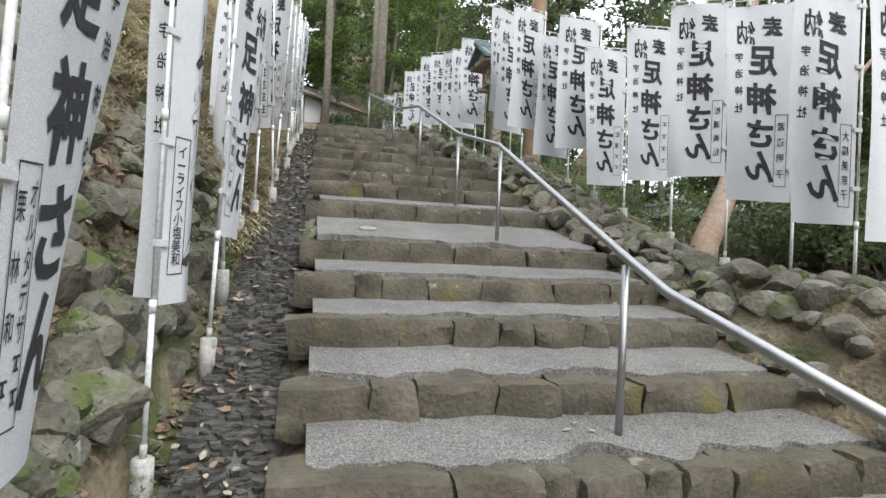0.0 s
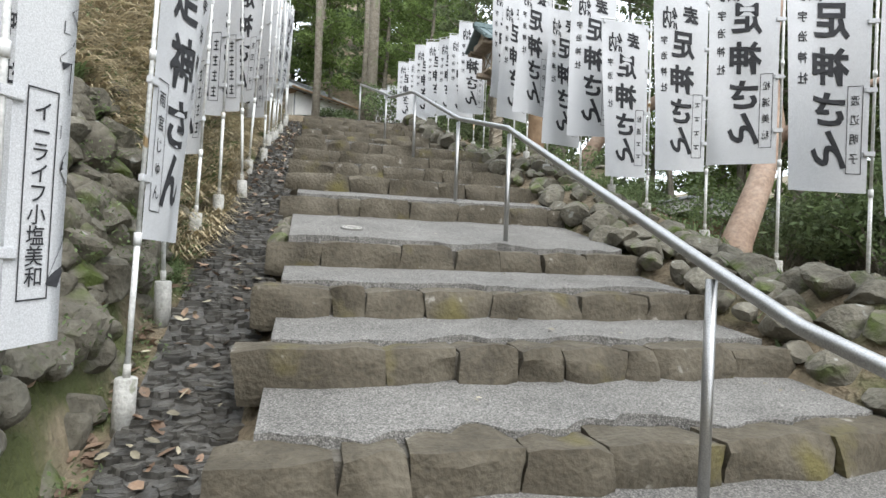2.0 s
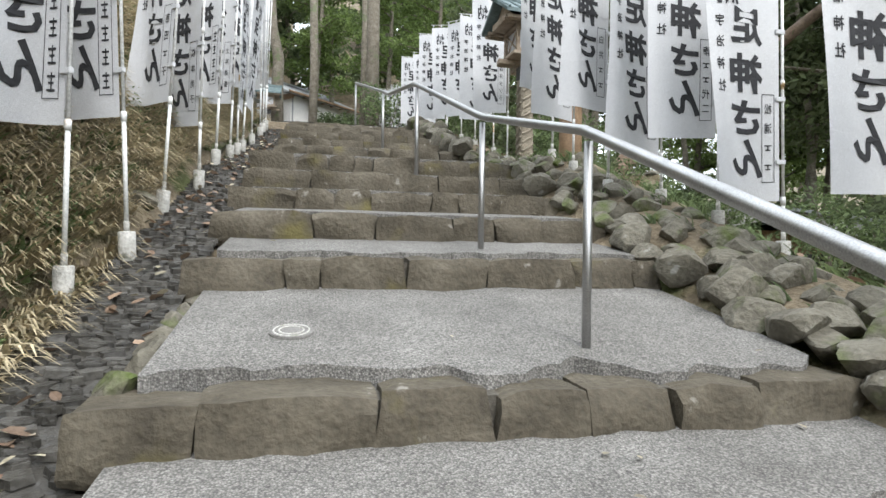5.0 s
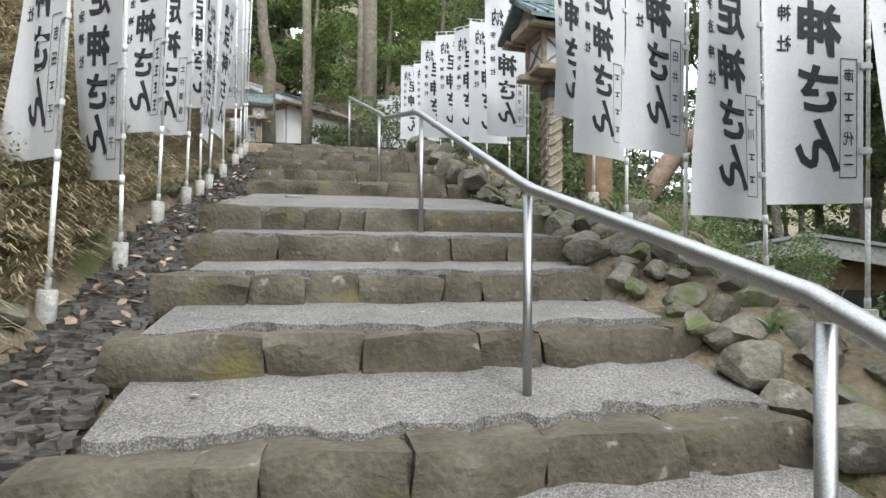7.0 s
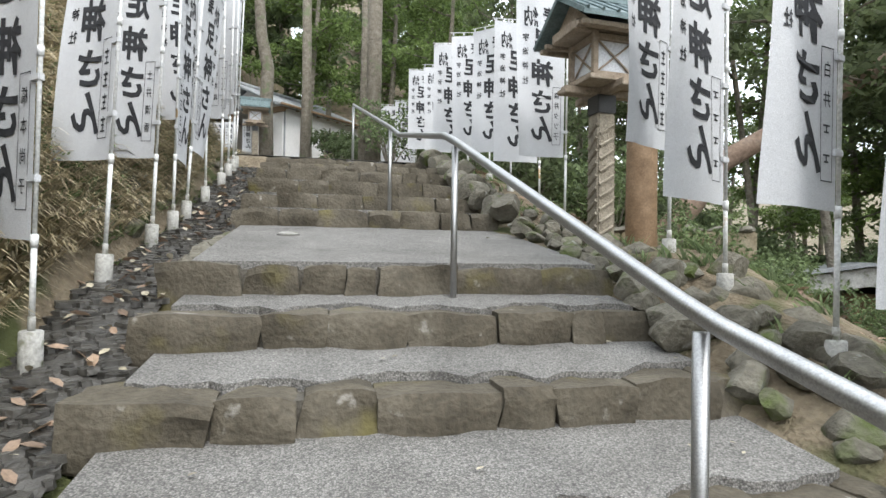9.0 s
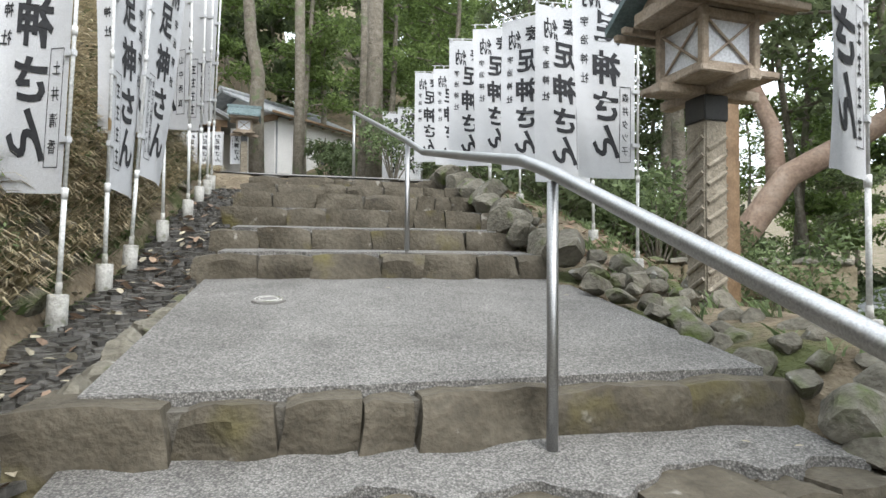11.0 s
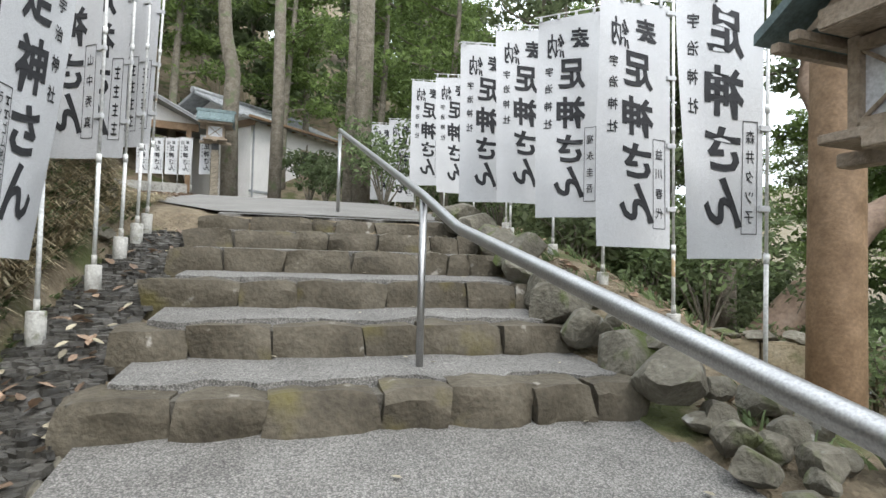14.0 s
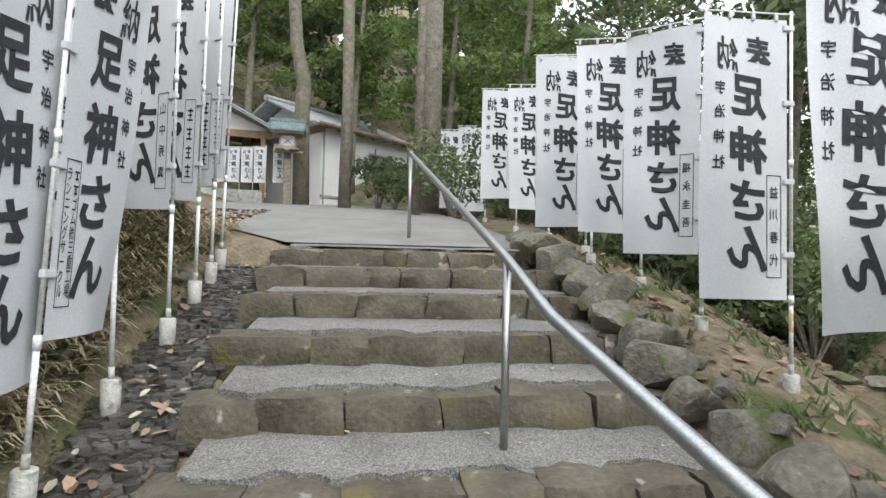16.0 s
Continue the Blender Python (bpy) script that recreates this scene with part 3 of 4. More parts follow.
# ---- lantern on a carved post, and the log gate post ----
def lantern(x, y, z):
    thing = new("wooden_lantern")
    bm = bmesh.new()
    box(bm, -0.092, 0.092, -0.092, 0.092, -0.6, 1.22, 0.012)
    bmesh.ops.subdivide_edges(bm, edges=bm.edges[:], cuts=3, use_grid_fill=True)
    for v in bm.verts:
        v.co.x += 0.008 * noise.noise(v.co * 9)
        v.co.y += 0.008 * noise.noise(v.co * 9 + Vector((5, 5, 5)))
    tagged(obj("carved_post", bm, POSTWOOD, thing), "grey wooden post with zigzag carving")
    # zigzag carving on the post's faces
    bm = bmesh.new()
    for k in range(12):
        z0 = -0.3 + k * 0.12
        for face in range(4):
            m = Matrix.Rotation(face * math.pi / 2, 4, "Z")
            pts = [m @ Vector((-0.075, -0.094, z0)), m @ Vector((0.075, -0.094, z0 + 0.09))]
            tube(bm, pts, 0.018, 6)
    tagged(obj("carving", bm, POSTWOOD, thing), kind="stuff")
    bm = bmesh.new()
    box(bm, -0.085, 0.085, -0.085, 0.085, 1.05, 1.2, 0.006)
    obj("neck", bm, DARK, thing)
    bm = bmesh.new()
    box(bm, -0.27, 0.27, -0.27, 0.27, 1.26, 1.3, 0.006)
    box(bm, -0.36, 0.36, -0.045, 0.045, 1.2, 1.26, 0.006)
    box(bm, -0.045, 0.045, -0.36, 0.36, 1.205, 1.265, 0.006)
    obj("table", bm, WOOD, thing)
    bm = bmesh.new()
    for sx in (-1, 1):
        for sy in (-1, 1):
            box(bm, sx * 0.18 - 0.022, sx * 0.18 + 0.022, sy * 0.18 - 0.022, sy * 0.18 + 0.022, 1.3, 1.66, 0.004)
    for z0 in (1.3, 1.6):
        for q in (-0.18, 0.18):
            box(bm, -0.16, 0.16, q - 0.018, q + 0.018, z0, z0 + 0.05, 0.003)
            box(bm, q - 0.018, q + 0.018, -0.16, 0.16, z0, z0 + 0.05, 0.003)
    for face in range(4):
        m = Matrix.Rotation(face * math.pi / 2, 4, "Z")
        for sgn in (-1, 1):
            tube(bm, [m @ Vector((-0.155 * sgn, -0.178, 1.35)), m @ Vector((0.155 * sgn, -0.178, 1.6))], 0.009, 6)
    obj("frame", bm, WOOD, thing)
    bm = bmesh.new()
    box(bm, -0.165, 0.165, -0.165, 0.165, 1.33, 1.62)
    obj("pane", bm, PAPER, thing)
    # gabled roof with ridge, eaves boards and rafters
    bm = bmesh.new()
    for sgn in (-1, 1):
        a = [(-0.42, 0, 1.95), (0.42, 0, 1.95), (0.42, sgn * 0.42, 1.68), (-0.42, sgn * 0.42, 1.68)]
        low = [bm.verts.new(p) for p in a]
        up = [bm.verts.new((p[0], p[1], p[2] + 0.045)) for p in a]
        bm.faces.new(low)
        bm.faces.new(up)
        for k in range(4):
            bm.faces.new((low[k], low[(k + 1) % 4], up[(k + 1) % 4], up[k]))
    bmesh.ops.recalc_face_normals(bm, faces=bm.faces)
    obj("roof", bm, COPPER, thing)
    bm = bmesh.new()
    box(bm, -0.45, 0.45, -0.05, 0.05, 1.97, 2.05, 0.01)
    for k in range(7):
        x0 = -0.39 + k * 0.13
        for sgn in (-1, 1):
            tube(bm, [(x0, 0, 2.0), (x0, sgn * 0.43, 1.728)], 0.014, 6)
    obj("ridge", bm, COPPER, thing)
    bm = bmesh.new()
    box(bm, -0.36, 0.36, -0.2, 0.2, 1.66, 1.74, 0.006)
    for sgn in (-1, 1):
        for k in range(2):
            box(bm, -0.39, 0.39, sgn * (0.27 + 0.08 * k) - 0.02, sgn * (0.27 + 0.08 * k) + 0.02, 1.63 + 0.02 * (1 - k), 1.67 + 0.02 * (1 - k), 0.004)
    for sgn in (-1, 1):
        v = [bm.verts.new(p) for p in ((sgn * 0.3, -0.3, 1.7), (sgn * 0.3, 0.3, 1.7), (sgn * 0.3, 0, 1.93))]
        bm.faces.new(v)
    obj("eaves", bm, WOOD, thing)
    for part in thing.children:
        if part.name.split(".")[0] not in ("carved_post", "carving"):
            part.location.z, part.scale = 1.22 - 1.05 * 1.16, (1.16, 1.16, 1.16)
    thing.matrix_basis = pose(x, y, z, 0, 0, 4)
    return tagged(thing, "weathered wooden lantern with copper roof on a carved post", "lantern", "lanterns")


lantern(1.91, 8.12, 2.75)
lantern(-2.9, 23.4, 5.55)

bm = bmesh.new()
tube(bm, [(0, 0, -1.5), (0, 0, 1), (0.01, 0, 3), (0.02, 0, 7.5)], [0.215, 0.2, 0.19, 0.17], 28)
gate = obj("gate_post", bm, LOG, None, True)
gate.matrix_basis = pose(3.45, 9.9, 2.4)
tagged(gate, "thick smooth round log gate post", "post")


# ---- left gutter ----
def gutter():
    rr = random.Random(5)
    holder = new("gutter_bed")
    tagged(holder, "wet stepped gutter of dark slate pieces beside the steps", "gutter", kind="structure")
    vs, fs = [], []
    n = 90
    for i in range(n + 1):
        y = -2.5 + i * (15.2 / n)
        z = s(y) - gut_drop(y)
        for x in (left(y) - 0.56, left(y) - 0.28, left(y) - 0.02):
            vs.append((x, y, z + 0.02 * noise.noise(Vector((x * 5, y * 5, 2)))))
        if i:
            for k in range(2):
                a = (i - 1) * 3 + k
                fs.append((a, a + 1, a + 4, a + 3))
    raw("bed", vs, fs, SLATE, holder)
    return holder


gut = gutter()


def litter(name, material, spots, size, label, category, lift=0.0, tilt=35, shape=1.9):
    """Many small loose leaves or blades laid over the ground as one object."""
    rr = random.Random(len(spots) + 3)
    vs, fs = [], []
    for x, y, z in spots:
        a = rr.uniform(size * 0.6, size * 1.3)
        m = pose(x, y, z + lift, rr.uniform(-tilt, tilt), rr.uniform(-tilt, tilt), rr.uniform(0, 360))
        b = len(vs)
        for p in ((-a, 0, 0), (-a * 0.3, -a / shape, 0.12 * a), (a * 0.5, -a / shape * 0.8, 0.1 * a), (a, 0, 0), (a * 0.5, a / shape * 0.8, 0.1 * a), (-a * 0.3, a / shape, 0.12 * a)):
            vs.append(tuple(m @ Vector(p)))
        fs += [(b, b + 1, b + 2, b + 3), (b, b + 3, b + 4, b + 5)]
    return tagged(raw(name, vs, fs, material), label, category, kind="stuff")


rr = random.Random(21)
spots = []
for _ in range(16000):
    y = rr.uniform(-2.6, 17)
    x = -2.3 - abs(rr.gauss(0, 2.6))
    spots.append((x, y, land(x, y) + 0.015))
for _ in range(260):
    y = rr.uniform(-2, 12.5)
    x = left(y) - rr.uniform(0.02, 0.55) ** 1.0
    spots.append((x, y, s(y) - gut_drop(y) + 0.035))
litter("leaf_litter", LITTER, spots, 0.046, "brown fallen leaves strewn over bank and gutter", "fallen leaves")
spots = []
for _ in range(260):
    y = rr.uniform(-1.5, 12.4)
    x = left(y) - rr.uniform(0.0, 0.6) if rr.random() < 0.8 else rr.uniform(1.35, 2.2)
    spots.append((x, y, s(y) - gut_drop(y) + 0.05))
for _ in range(4200):
    y = rr.uniform(-2, 15)
    x = -2.3 - abs(rr.gauss(0, 2))
    spots.append((x, y, land(x, y) + 0.02))
litter("pale_leaves", PALE_LEAF, spots, 0.032, "pale dry leaves lying in the gutter", "fallen leaves")
spots = [(x, y, land(x, y) + 0.02) for x, y in ((rr.uniform(2.4, 12), rr.uniform(-3, 20)) for _ in range(5000))]
spots += [(x, y, land(x, y) + 0.02) for x, y in ((rr.uniform(1.4, 2.6), rr.uniform(8.5, 13)) for _ in range(160))]
litter("forest_litter", LITTER, spots, 0.05, "brown fallen leaves on the forest floor", "fallen leaves")


def tread_z(y):
    for i in range(len(STEPS) - 1):
        (a, za), (c, zc) = STEPS[i], STEPS[i + 1]
        if a <= y < c:
            return za + 0.015 + (zc - RISE - za) * (y - a) / (c + 0.14 - a)
    return s(y)


spots = []
while len(spots) < 60:
    i = rr.randrange(1, len(STEPS) - 1)
    y = rr.uniform(STEPS[i][0] + 0.25, STEPS[i + 1][0] - 0.03)
    x = rr.choice((rr.uniform(left(y) + 0.2, right(y) - 0.1), right(y) - 0.1 - abs(rr.gauss(0, 0.2))))
    spots.append((x, y, tread_z(y) + 0.012))
litter("stray_leaves", PALE_LEAF, spots, 0.022, "a few pale leaves on the gravel treads", "fallen leaves", tilt=12)


def grass(name, material, count, where, length, label, droop=0.7):
    """Tufts of drooping blades."""
    rr = random.Random(count)
    vs, fs = [], []
    for _ in range(count):
        x, y = where(rr)
        z = land(x, y)
        for _ in range(8):
            a = rr.uniform(0, 6.28)
            dx, dy = math.cos(a), math.sin(a)
            dx += 0.55 * (1 if x < 0 else -0.6)
            h = length * rr.uniform(0.5, 1.2)
            w = rr.uniform(0.007, 0.016)
            bx, by = x + rr.uniform(-0.04, 0.04), y + rr.uniform(-0.04, 0.04)
            b = len(vs)
            for t in (0, 0.4, 0.75, 1.0):
                px, py = bx + dx * h * 0.55 * t, by + dy * h * 0.4 * t
                pz = z + h * (t - droop * t * t)
                ww = w * (1 - t * 0.9)
                vs.append((px - dy * ww, py + ww * 0.8, pz))
                vs.append((px + dy * ww, py - ww * 0.8, pz))
            fs += [(b + k, b + k + 1, b + k + 3, b + k + 2) for k in (0, 2, 4)]
    return tagged(raw(name, vs, fs, material), label, "grass", kind="stuff")


def bankspot(rr):
    y = rr.uniform(2.8, 13.5) if rr.random() < 0.85 else rr.uniform(0, 14)
    return -2.24 - abs(rr.gauss(0, 1.2)) - (0.9 if y < 2.8 else 0), y


grass("dry_grass", STRAW, 11000, bankspot, 0.32, "dry straw-coloured grass drooping on the bank", 0.85)
grass("green_grass", FERN, 1700, lambda r: (-2.3 - abs(r.gauss(0, 0.5)), r.uniform(2.5, 13)), 0.2, "fresh green grass and ferns on the bank", 0.6)
grass("bank_ferns", FERN, 420, lambda r: (-2.14 - abs(r.gauss(0, 0.16)), r.uniform(7.4, 12.9)), 0.16, "low green ferns along the gutter", 0.6)
grass("verge_grass", FERN, 260, lambda r: (r.uniform(1.5, 3.0), r.uniform(1, 13)), 0.2, "low green plants along the stone border", 0.5)

# ---- rocks ----
BOULDERS = [boulder_mesh("rock", ROCK, k + 1) for k in range(8)]


def rock(x, y, z, sx, sy, sz, turn, label, group, holder=None):
    ob = new("stone" if holder else "rock", R.choice(BOULDERS))
    ob.matrix_basis = pose(x, y, z, R.uniform(-15, 15), R.uniform(-15, 15), turn) @ Matrix.Diagonal((sx, sy, sz, 1))
    if holder:
        ob.parent = holder
        return ob
    return tagged(ob, label, "rock", group)


rr = random.Random(31)
border = tagged(new("stone_border"), "rubble border of rough mossy stones along the steps", "stone border", kind="structure")
y = -1.6
while y < 13.2:
    # rubble border along the right edge
    for row in range((6 if y < 1.8 else 4) if y < 8.9 else 2):
        w = rr.uniform(0.17, 0.36) if y < 8.9 else (rr.uniform(0.3, 0.48) if row == 0 else rr.uniform(0.1, 0.22))
        if 6.6 < y < 8.9:
            w *= 0.72
        x = right(y) + 0.12 + row * 0.21 + rr.uniform(-0.06, 0.06)
        f = (0.0, 0.5, 0.85, 1.0, 1.0, 1.0)[row]
        zz = s(y) + (0.03, 0.05, 0.06, 0.02, 0.02, 0.0)[row] - 0.05 * (3 < y < 8.9) - 0.05 * (6.6 < y < 8.9) + max(0, verge(y) - s(y)) * f
        rock(x, y + rr.uniform(-0.1, 0.1), zz + rr.uniform(-0.04, 0.04), w * 1.1, w * 1.2, w * rr.uniform(0.7, 1.0), rr.uniform(0, 360), "", "", border)
    y += rr.uniform(0.18, 0.27) if y < 8.9 else rr.uniform(0.27, 0.36)
# flat stones edging the gutter side of the landings
for a, e in ((2.75, 3.95), (6.95, 8.95), (12.5, 15.5)):
    y = a
    while y < e:
        w = rr.uniform(0.16, 0.3)
        out = -0.05 + 0.5 * min(1.24, y - 12.5) + 0.274 * (y - 12.5) if y > 12.5 else 0.0
        rock(left(y) + 0.02 - out + rr.uniform(-0.04, 0.03), y + w / 2, s(y) - 0.07 - (0.2 * (y - a) / (e - a) if y < 12 else 0), w * 0.95, w * 1.15, 0.2, rr.uniform(-20, 20), "", "", border)
        y += w * 0.95
# rocky lower part of the left bank
face = tagged(new("rock_bank"), "steep bank face of embedded mossy grey rocks", "rock bank", kind="structure")
for _ in range(205):
    y = -1.8 + 5.2 * rr.random() ** 1.25
    d = rr.uniform(0.05, 1.15) * (1.0 if y < 1.5 else 0.5)
    x = -2.46 - d
    w = rr.uniform(0.2, 0.46) + (0.1 if y < 0.8 else 0)
    rock(x, y, land(x, y) + 0.03, w, w * 1.1, w * 0.85, rr.uniform(0, 360), "", "", face)
for _ in range(90):
    y = rr.uniform(-1.9, 2.9)
    x = -2.46 - rr.uniform(-0.02, 0.22)
    w = rr.uniform(0.16, 0.34)
    rock(x, y, land(x, y) + 0.02 + rr.uniform(-0.1, 0.1), w, w * 1.2, w * 0.95, rr.uniform(0, 360), "", "", face)
for k in range(84):
    y = rr.uniform(3, 13) if k < 26 else rr.uniform(7.6, 13.2)
    x = -2.22 - rr.uniform(0.0, 0.9 if k < 26 else 0.45)
    w = rr.uniform(0.14, 0.34)
    rock(x, y, land(x, y), w, w * 1.2, w * 0.7, rr.uniform(0, 360), "mossy grey rock embedded in the bank", "bank rocks")


# ---- trees ----
def leaf_cloud(vs, fs, rr, c, rx, ry, rz, count, size, hang=0.4):
    for _ in range(count):
        while True:
            p = Vector((rr.uniform(-1, 1), rr.uniform(-1, 1), rr.uniform(-1, 1)))
            if 0.05 < p.length < 1:
                break
        x, y, z = c[0] + p.x * rx, c[1] + p.y * ry, c[2] + p.z * rz
        a = size * rr.uniform(0.6, 1.4)
        d = Vector((rr.uniform(-1, 1), rr.uniform(-1, 1), rr.uniform(-0.6 - hang, 0.5))).normalized()
        q = d.cross(Vector((rr.uniform(-1, 1), rr.uniform(-1, 1), rr.uniform(-1, 1)))).normalized()
        b = len(vs)
        o = Vector((x, y, z))
        for t, w in ((-1, 0), (0, 0.42), (1, 0), (0, -0.42)):
            vs.append(tuple(o + d * a * t + q * a * w))
        fs.append((b, b + 1, b + 2, b + 3))


def tree_parts(seed, height, radius, bark, leaf, crown0, spread, limbs, leaves, size, bend=0.3):
    """Trunk with limbs and a loose crown; returns the top-level trunk with the crown under it."""
    rr = random.Random(seed)
    bm = bmesh.new()
    pts, n = [], 9
    for i in range(n + 1):
        t = i / n
        pts.append((bend * math.sin(t * 2.6 + seed) * t, bend * math.cos(t * 2.1 + seed * 2) * t, height * t - 0.3))
    tube(bm, pts, [radius * (1.15 - 0.2 * min(1, i) - 0.8 * i / n * 0.9) for i in range(n + 1)], 12)
    vs, fs = [], []
    for k in range(limbs):
        t = crown0 + (1 - crown0) * (k + rr.random()) / limbs
        i = min(n - 1, int(t * n))
        p = Vector(pts[i]).lerp(Vector(pts[i + 1]), t * n - i)
        a = rr.uniform(0, 6.28)
        ln = spread * rr.uniform(0.5, 1.0) * (1.15 - 0.6 * (t - crown0) / (1 - crown0 + 1e-6))
        q = [p]
        for j in range(1, 5):
            q.append(p + Vector((math.cos(a + 0.15 * j) * ln * j / 4, math.sin(a + 0.15 * j) * ln * j / 4, ln * (0.28 * j / 4) + rr.uniform(-0.1, 0.1))))
        tube(bm, q, [radius * 0.32 * (1 - j / 5) + 0.006 for j in range(5)], 6)
        for j in (1, 2, 3, 4):
            c = q[j] + Vector((rr.uniform(-0.3, 0.3), rr.uniform(-0.3, 0.3), rr.uniform(-0.1, 0.25)))
            f = rr.uniform(0.45, 0.8) * spread * 0.36
            leaf_cloud(vs, fs, rr, c, f, f, f * 0.5, leaves // (limbs * 4), size)
    trunk = obj("tree", bm, bark, None, True)
    raw("crown", vs, fs, leaf, trunk)
    return trunk


KINDS = [
    tree_parts(1, 9.0, 0.14, BARK, GREEN, 0.42, 2.4, 14, 4800, 0.1, 0.7),
    tree_parts(2, 9.0, 0.15, BARK, DEEP, 0.12, 2.8, 16, 3200, 0.19, 0.5),
    tree_parts(3, 10.0, 0.13, BARK, BRIGHT, 0.25, 2.6, 15, 7000, 0.085, 0.5),
    tree_parts(4, 9.0, 0.08, BARK, GREEN, 0.45, 1.7, 12, 2800, 0.085, 0.8),
]
TREE_LABEL = ["broad-leaved evergreen tree on the hillside", "dense dark evergreen tree on the hillside", "light green leafy tree on the hillside", "slender young woodland tree with thin leaves"]
used = set()


def tree(kind, x, y, turn=0.0, scale=1.0, z=None):
    m = pose(x, y, land(x, y) if z is None else z, 0, 0, turn)
    if kind in used:
        ob = copy_thing(KINDS[kind], m)
    else:
        used.add(kind)
        ob = KINDS[kind]
        ob.matrix_basis = m
    ob.scale = (scale, scale, scale)
    return tagged(ob, TREE_LABEL[kind], "tree", "woodland trees")


rr = random.Random(77)
# woodland right of the steps
for k in range(12):
    y = -1 + 25 * (k + rr.random()) / 12
    x = 6.5 + 5 * rr.random()
    if 5 < y < 14 and x < 9.5:
        x += 4
    tree(rr.choice((0, 0, 3, 3)), x, y, rr.uniform(0, 360), rr.uniform(0.6, 0.95))
for x, y, k, sc in ((5.6, 13.5, 0, 1.1), (8, 11, 3, 1.2), (9.5, 8.5, 0, 1.15), (7, 16, 0, 1.2), (10.5, 5.5, 0, 1.1), (7, 19, 3, 1.2), (12, 10, 0, 1.2), (9, 14, 3, 1.3), (8.5, 3, 3, 1.1), (11, 2, 0, 1.1), (11, 12.5, 0, 1.0), (13, 9, 2, 0.9), (12.5, 14.5, 2, 1.0), (14.5, 11.5, 0, 1.1), (10.5, 16, 2, 1.0), (13.5, 6.5, 2, 0.9)):
    tree(k, x, y, rr.uniform(0, 360), sc)
for k in range(34):
    y = -6 + 36 * (k + rr.random()) / 34
    tree(rr.choice((0, 2, 2)), 15 + 11 * rr.random(), y, rr.uniform(0, 360), rr.uniform(0.8, 1.15))
# behind the top of the steps
for x, y, k, sc in ((1.5, 22.5, 2, 1.0), (3.4, 23.5, 2, 1.0), (2.9, 20, 2, 0.9), (-8.5, 26, 2, 1.1), (-11, 20, 0, 1.2), (5, 19, 3, 1.0), (4.2, 16.5, 3, 0.9), (-1.2, 28.0, 2, 1.2)):
    tree(k, x, y, rr.uniform(0, 360), sc)
for row in range(5):
    for k in range(9):
        x = -20 + 4.6 * k + rr.uniform(-1.5, 1.5)
        tree((2, 1, 2, 1, 1)[row], x, 29.5 + row * 4.5 + rr.uniform(-1.2, 1.2), rr.uniform(0, 360), rr.uniform(1.0, 1.4))
# up the left bank
for k in range(9):
    tree(rr.choice((0, 3, 0)), -10.5 - 4 * rr.random(), -1 + 2.3 * k, rr.uniform(0, 360), rr.uniform(0.8, 1.1))


def trunk_only(name, pts, radii, material, label):
    bm = bmesh.new()
    tube(bm, pts, radii, 16)
    return tagged(obj(name, bm, material, None, True), label, "tree", "bare trunks")


trunk_only("bare_tree", [(0.67, 18.5, 4.5), (0.69, 18.5, 8), (0.72, 18.6, 14)], [0.22, 0.2, 0.17], BARK, "straight brown conifer trunk behind the top step")
trunk_only("bare_tree", [(0.27, 17.2, 4.5), (0.32, 17.2, 8), (0.27, 17.2, 13)], [0.09, 0.08, 0.07], BARK, "thin pale trunk behind the top step")
trunk_only("bare_tree", [(-1.2, 21.6, 5.0), (-1.16, 21.6, 8), (-1.25, 21.6, 15)], [0.17, 0.15, 0.13], BARK, "pale lichen-covered trunk before the white building")
trunk_only("bare_tree", [(-2.6, 24.4, 5.2), (-2.65, 24.4, 8), (-2.6, 24.4, 9.3), (-2.85, 24.4, 10.5), (-2.95, 24.4, 12), (-2.9, 24.4, 16)], [0.26, 0.24, 0.22, 0.2, 0.18, 0.14], BARK, "crooked pale trunk before the white building")
# the leaning smooth-barked tree right of the steps
bm = bmesh.new()
tube(bm, [(3.6, 4.1, 0.3), (3.85, 4.25, 1.2), (4.35, 4.45, 2.0), (4.8, 4.7, 2.8), (5.1, 5.2, 4.0), (5.6, 5.4, 6.0)], [0.24, 0.19, 0.16, 0.14, 0.12, 0.08], 16)
tube(bm, [(4.7, 4.6, 2.6), (5.2, 4.2, 3.2), (6.0, 4.1, 3.5), (6.6, 3.9, 4.4)], [0.08, 0.06, 0.045, 0.02], 10)
tagged(obj("leaning_tree", bm, REDBARK, None, True), "leaning smooth reddish trunk with bent limbs", "tree", "leaning trees")
bm = bmesh.new()
tube(bm, [(4.8, 12.6, 1.8), (5.2, 12.5, 2.7), (5.9, 12.2, 3.6), (6.3, 11.9, 4.35), (7.2, 11.4, 4.95), (8.4, 10.8, 5.85), (9.8, 10.3, 7.1)], [0.3, 0.25, 0.21, 0.19, 0.16, 0.14, 0.1], 16)
tube(bm, [(6.2, 12.0, 4.1), (6.5, 12.4, 5.2), (6.2, 12.7, 6.3), (6.7, 12.9, 8.0)], [0.15, 0.13, 0.11, 0.07], 12)
tagged(obj("leaning_tree", bm, REDBARK, None, True), "leaning smooth reddish trunk with bent limbs", "tree", "leaning trees")


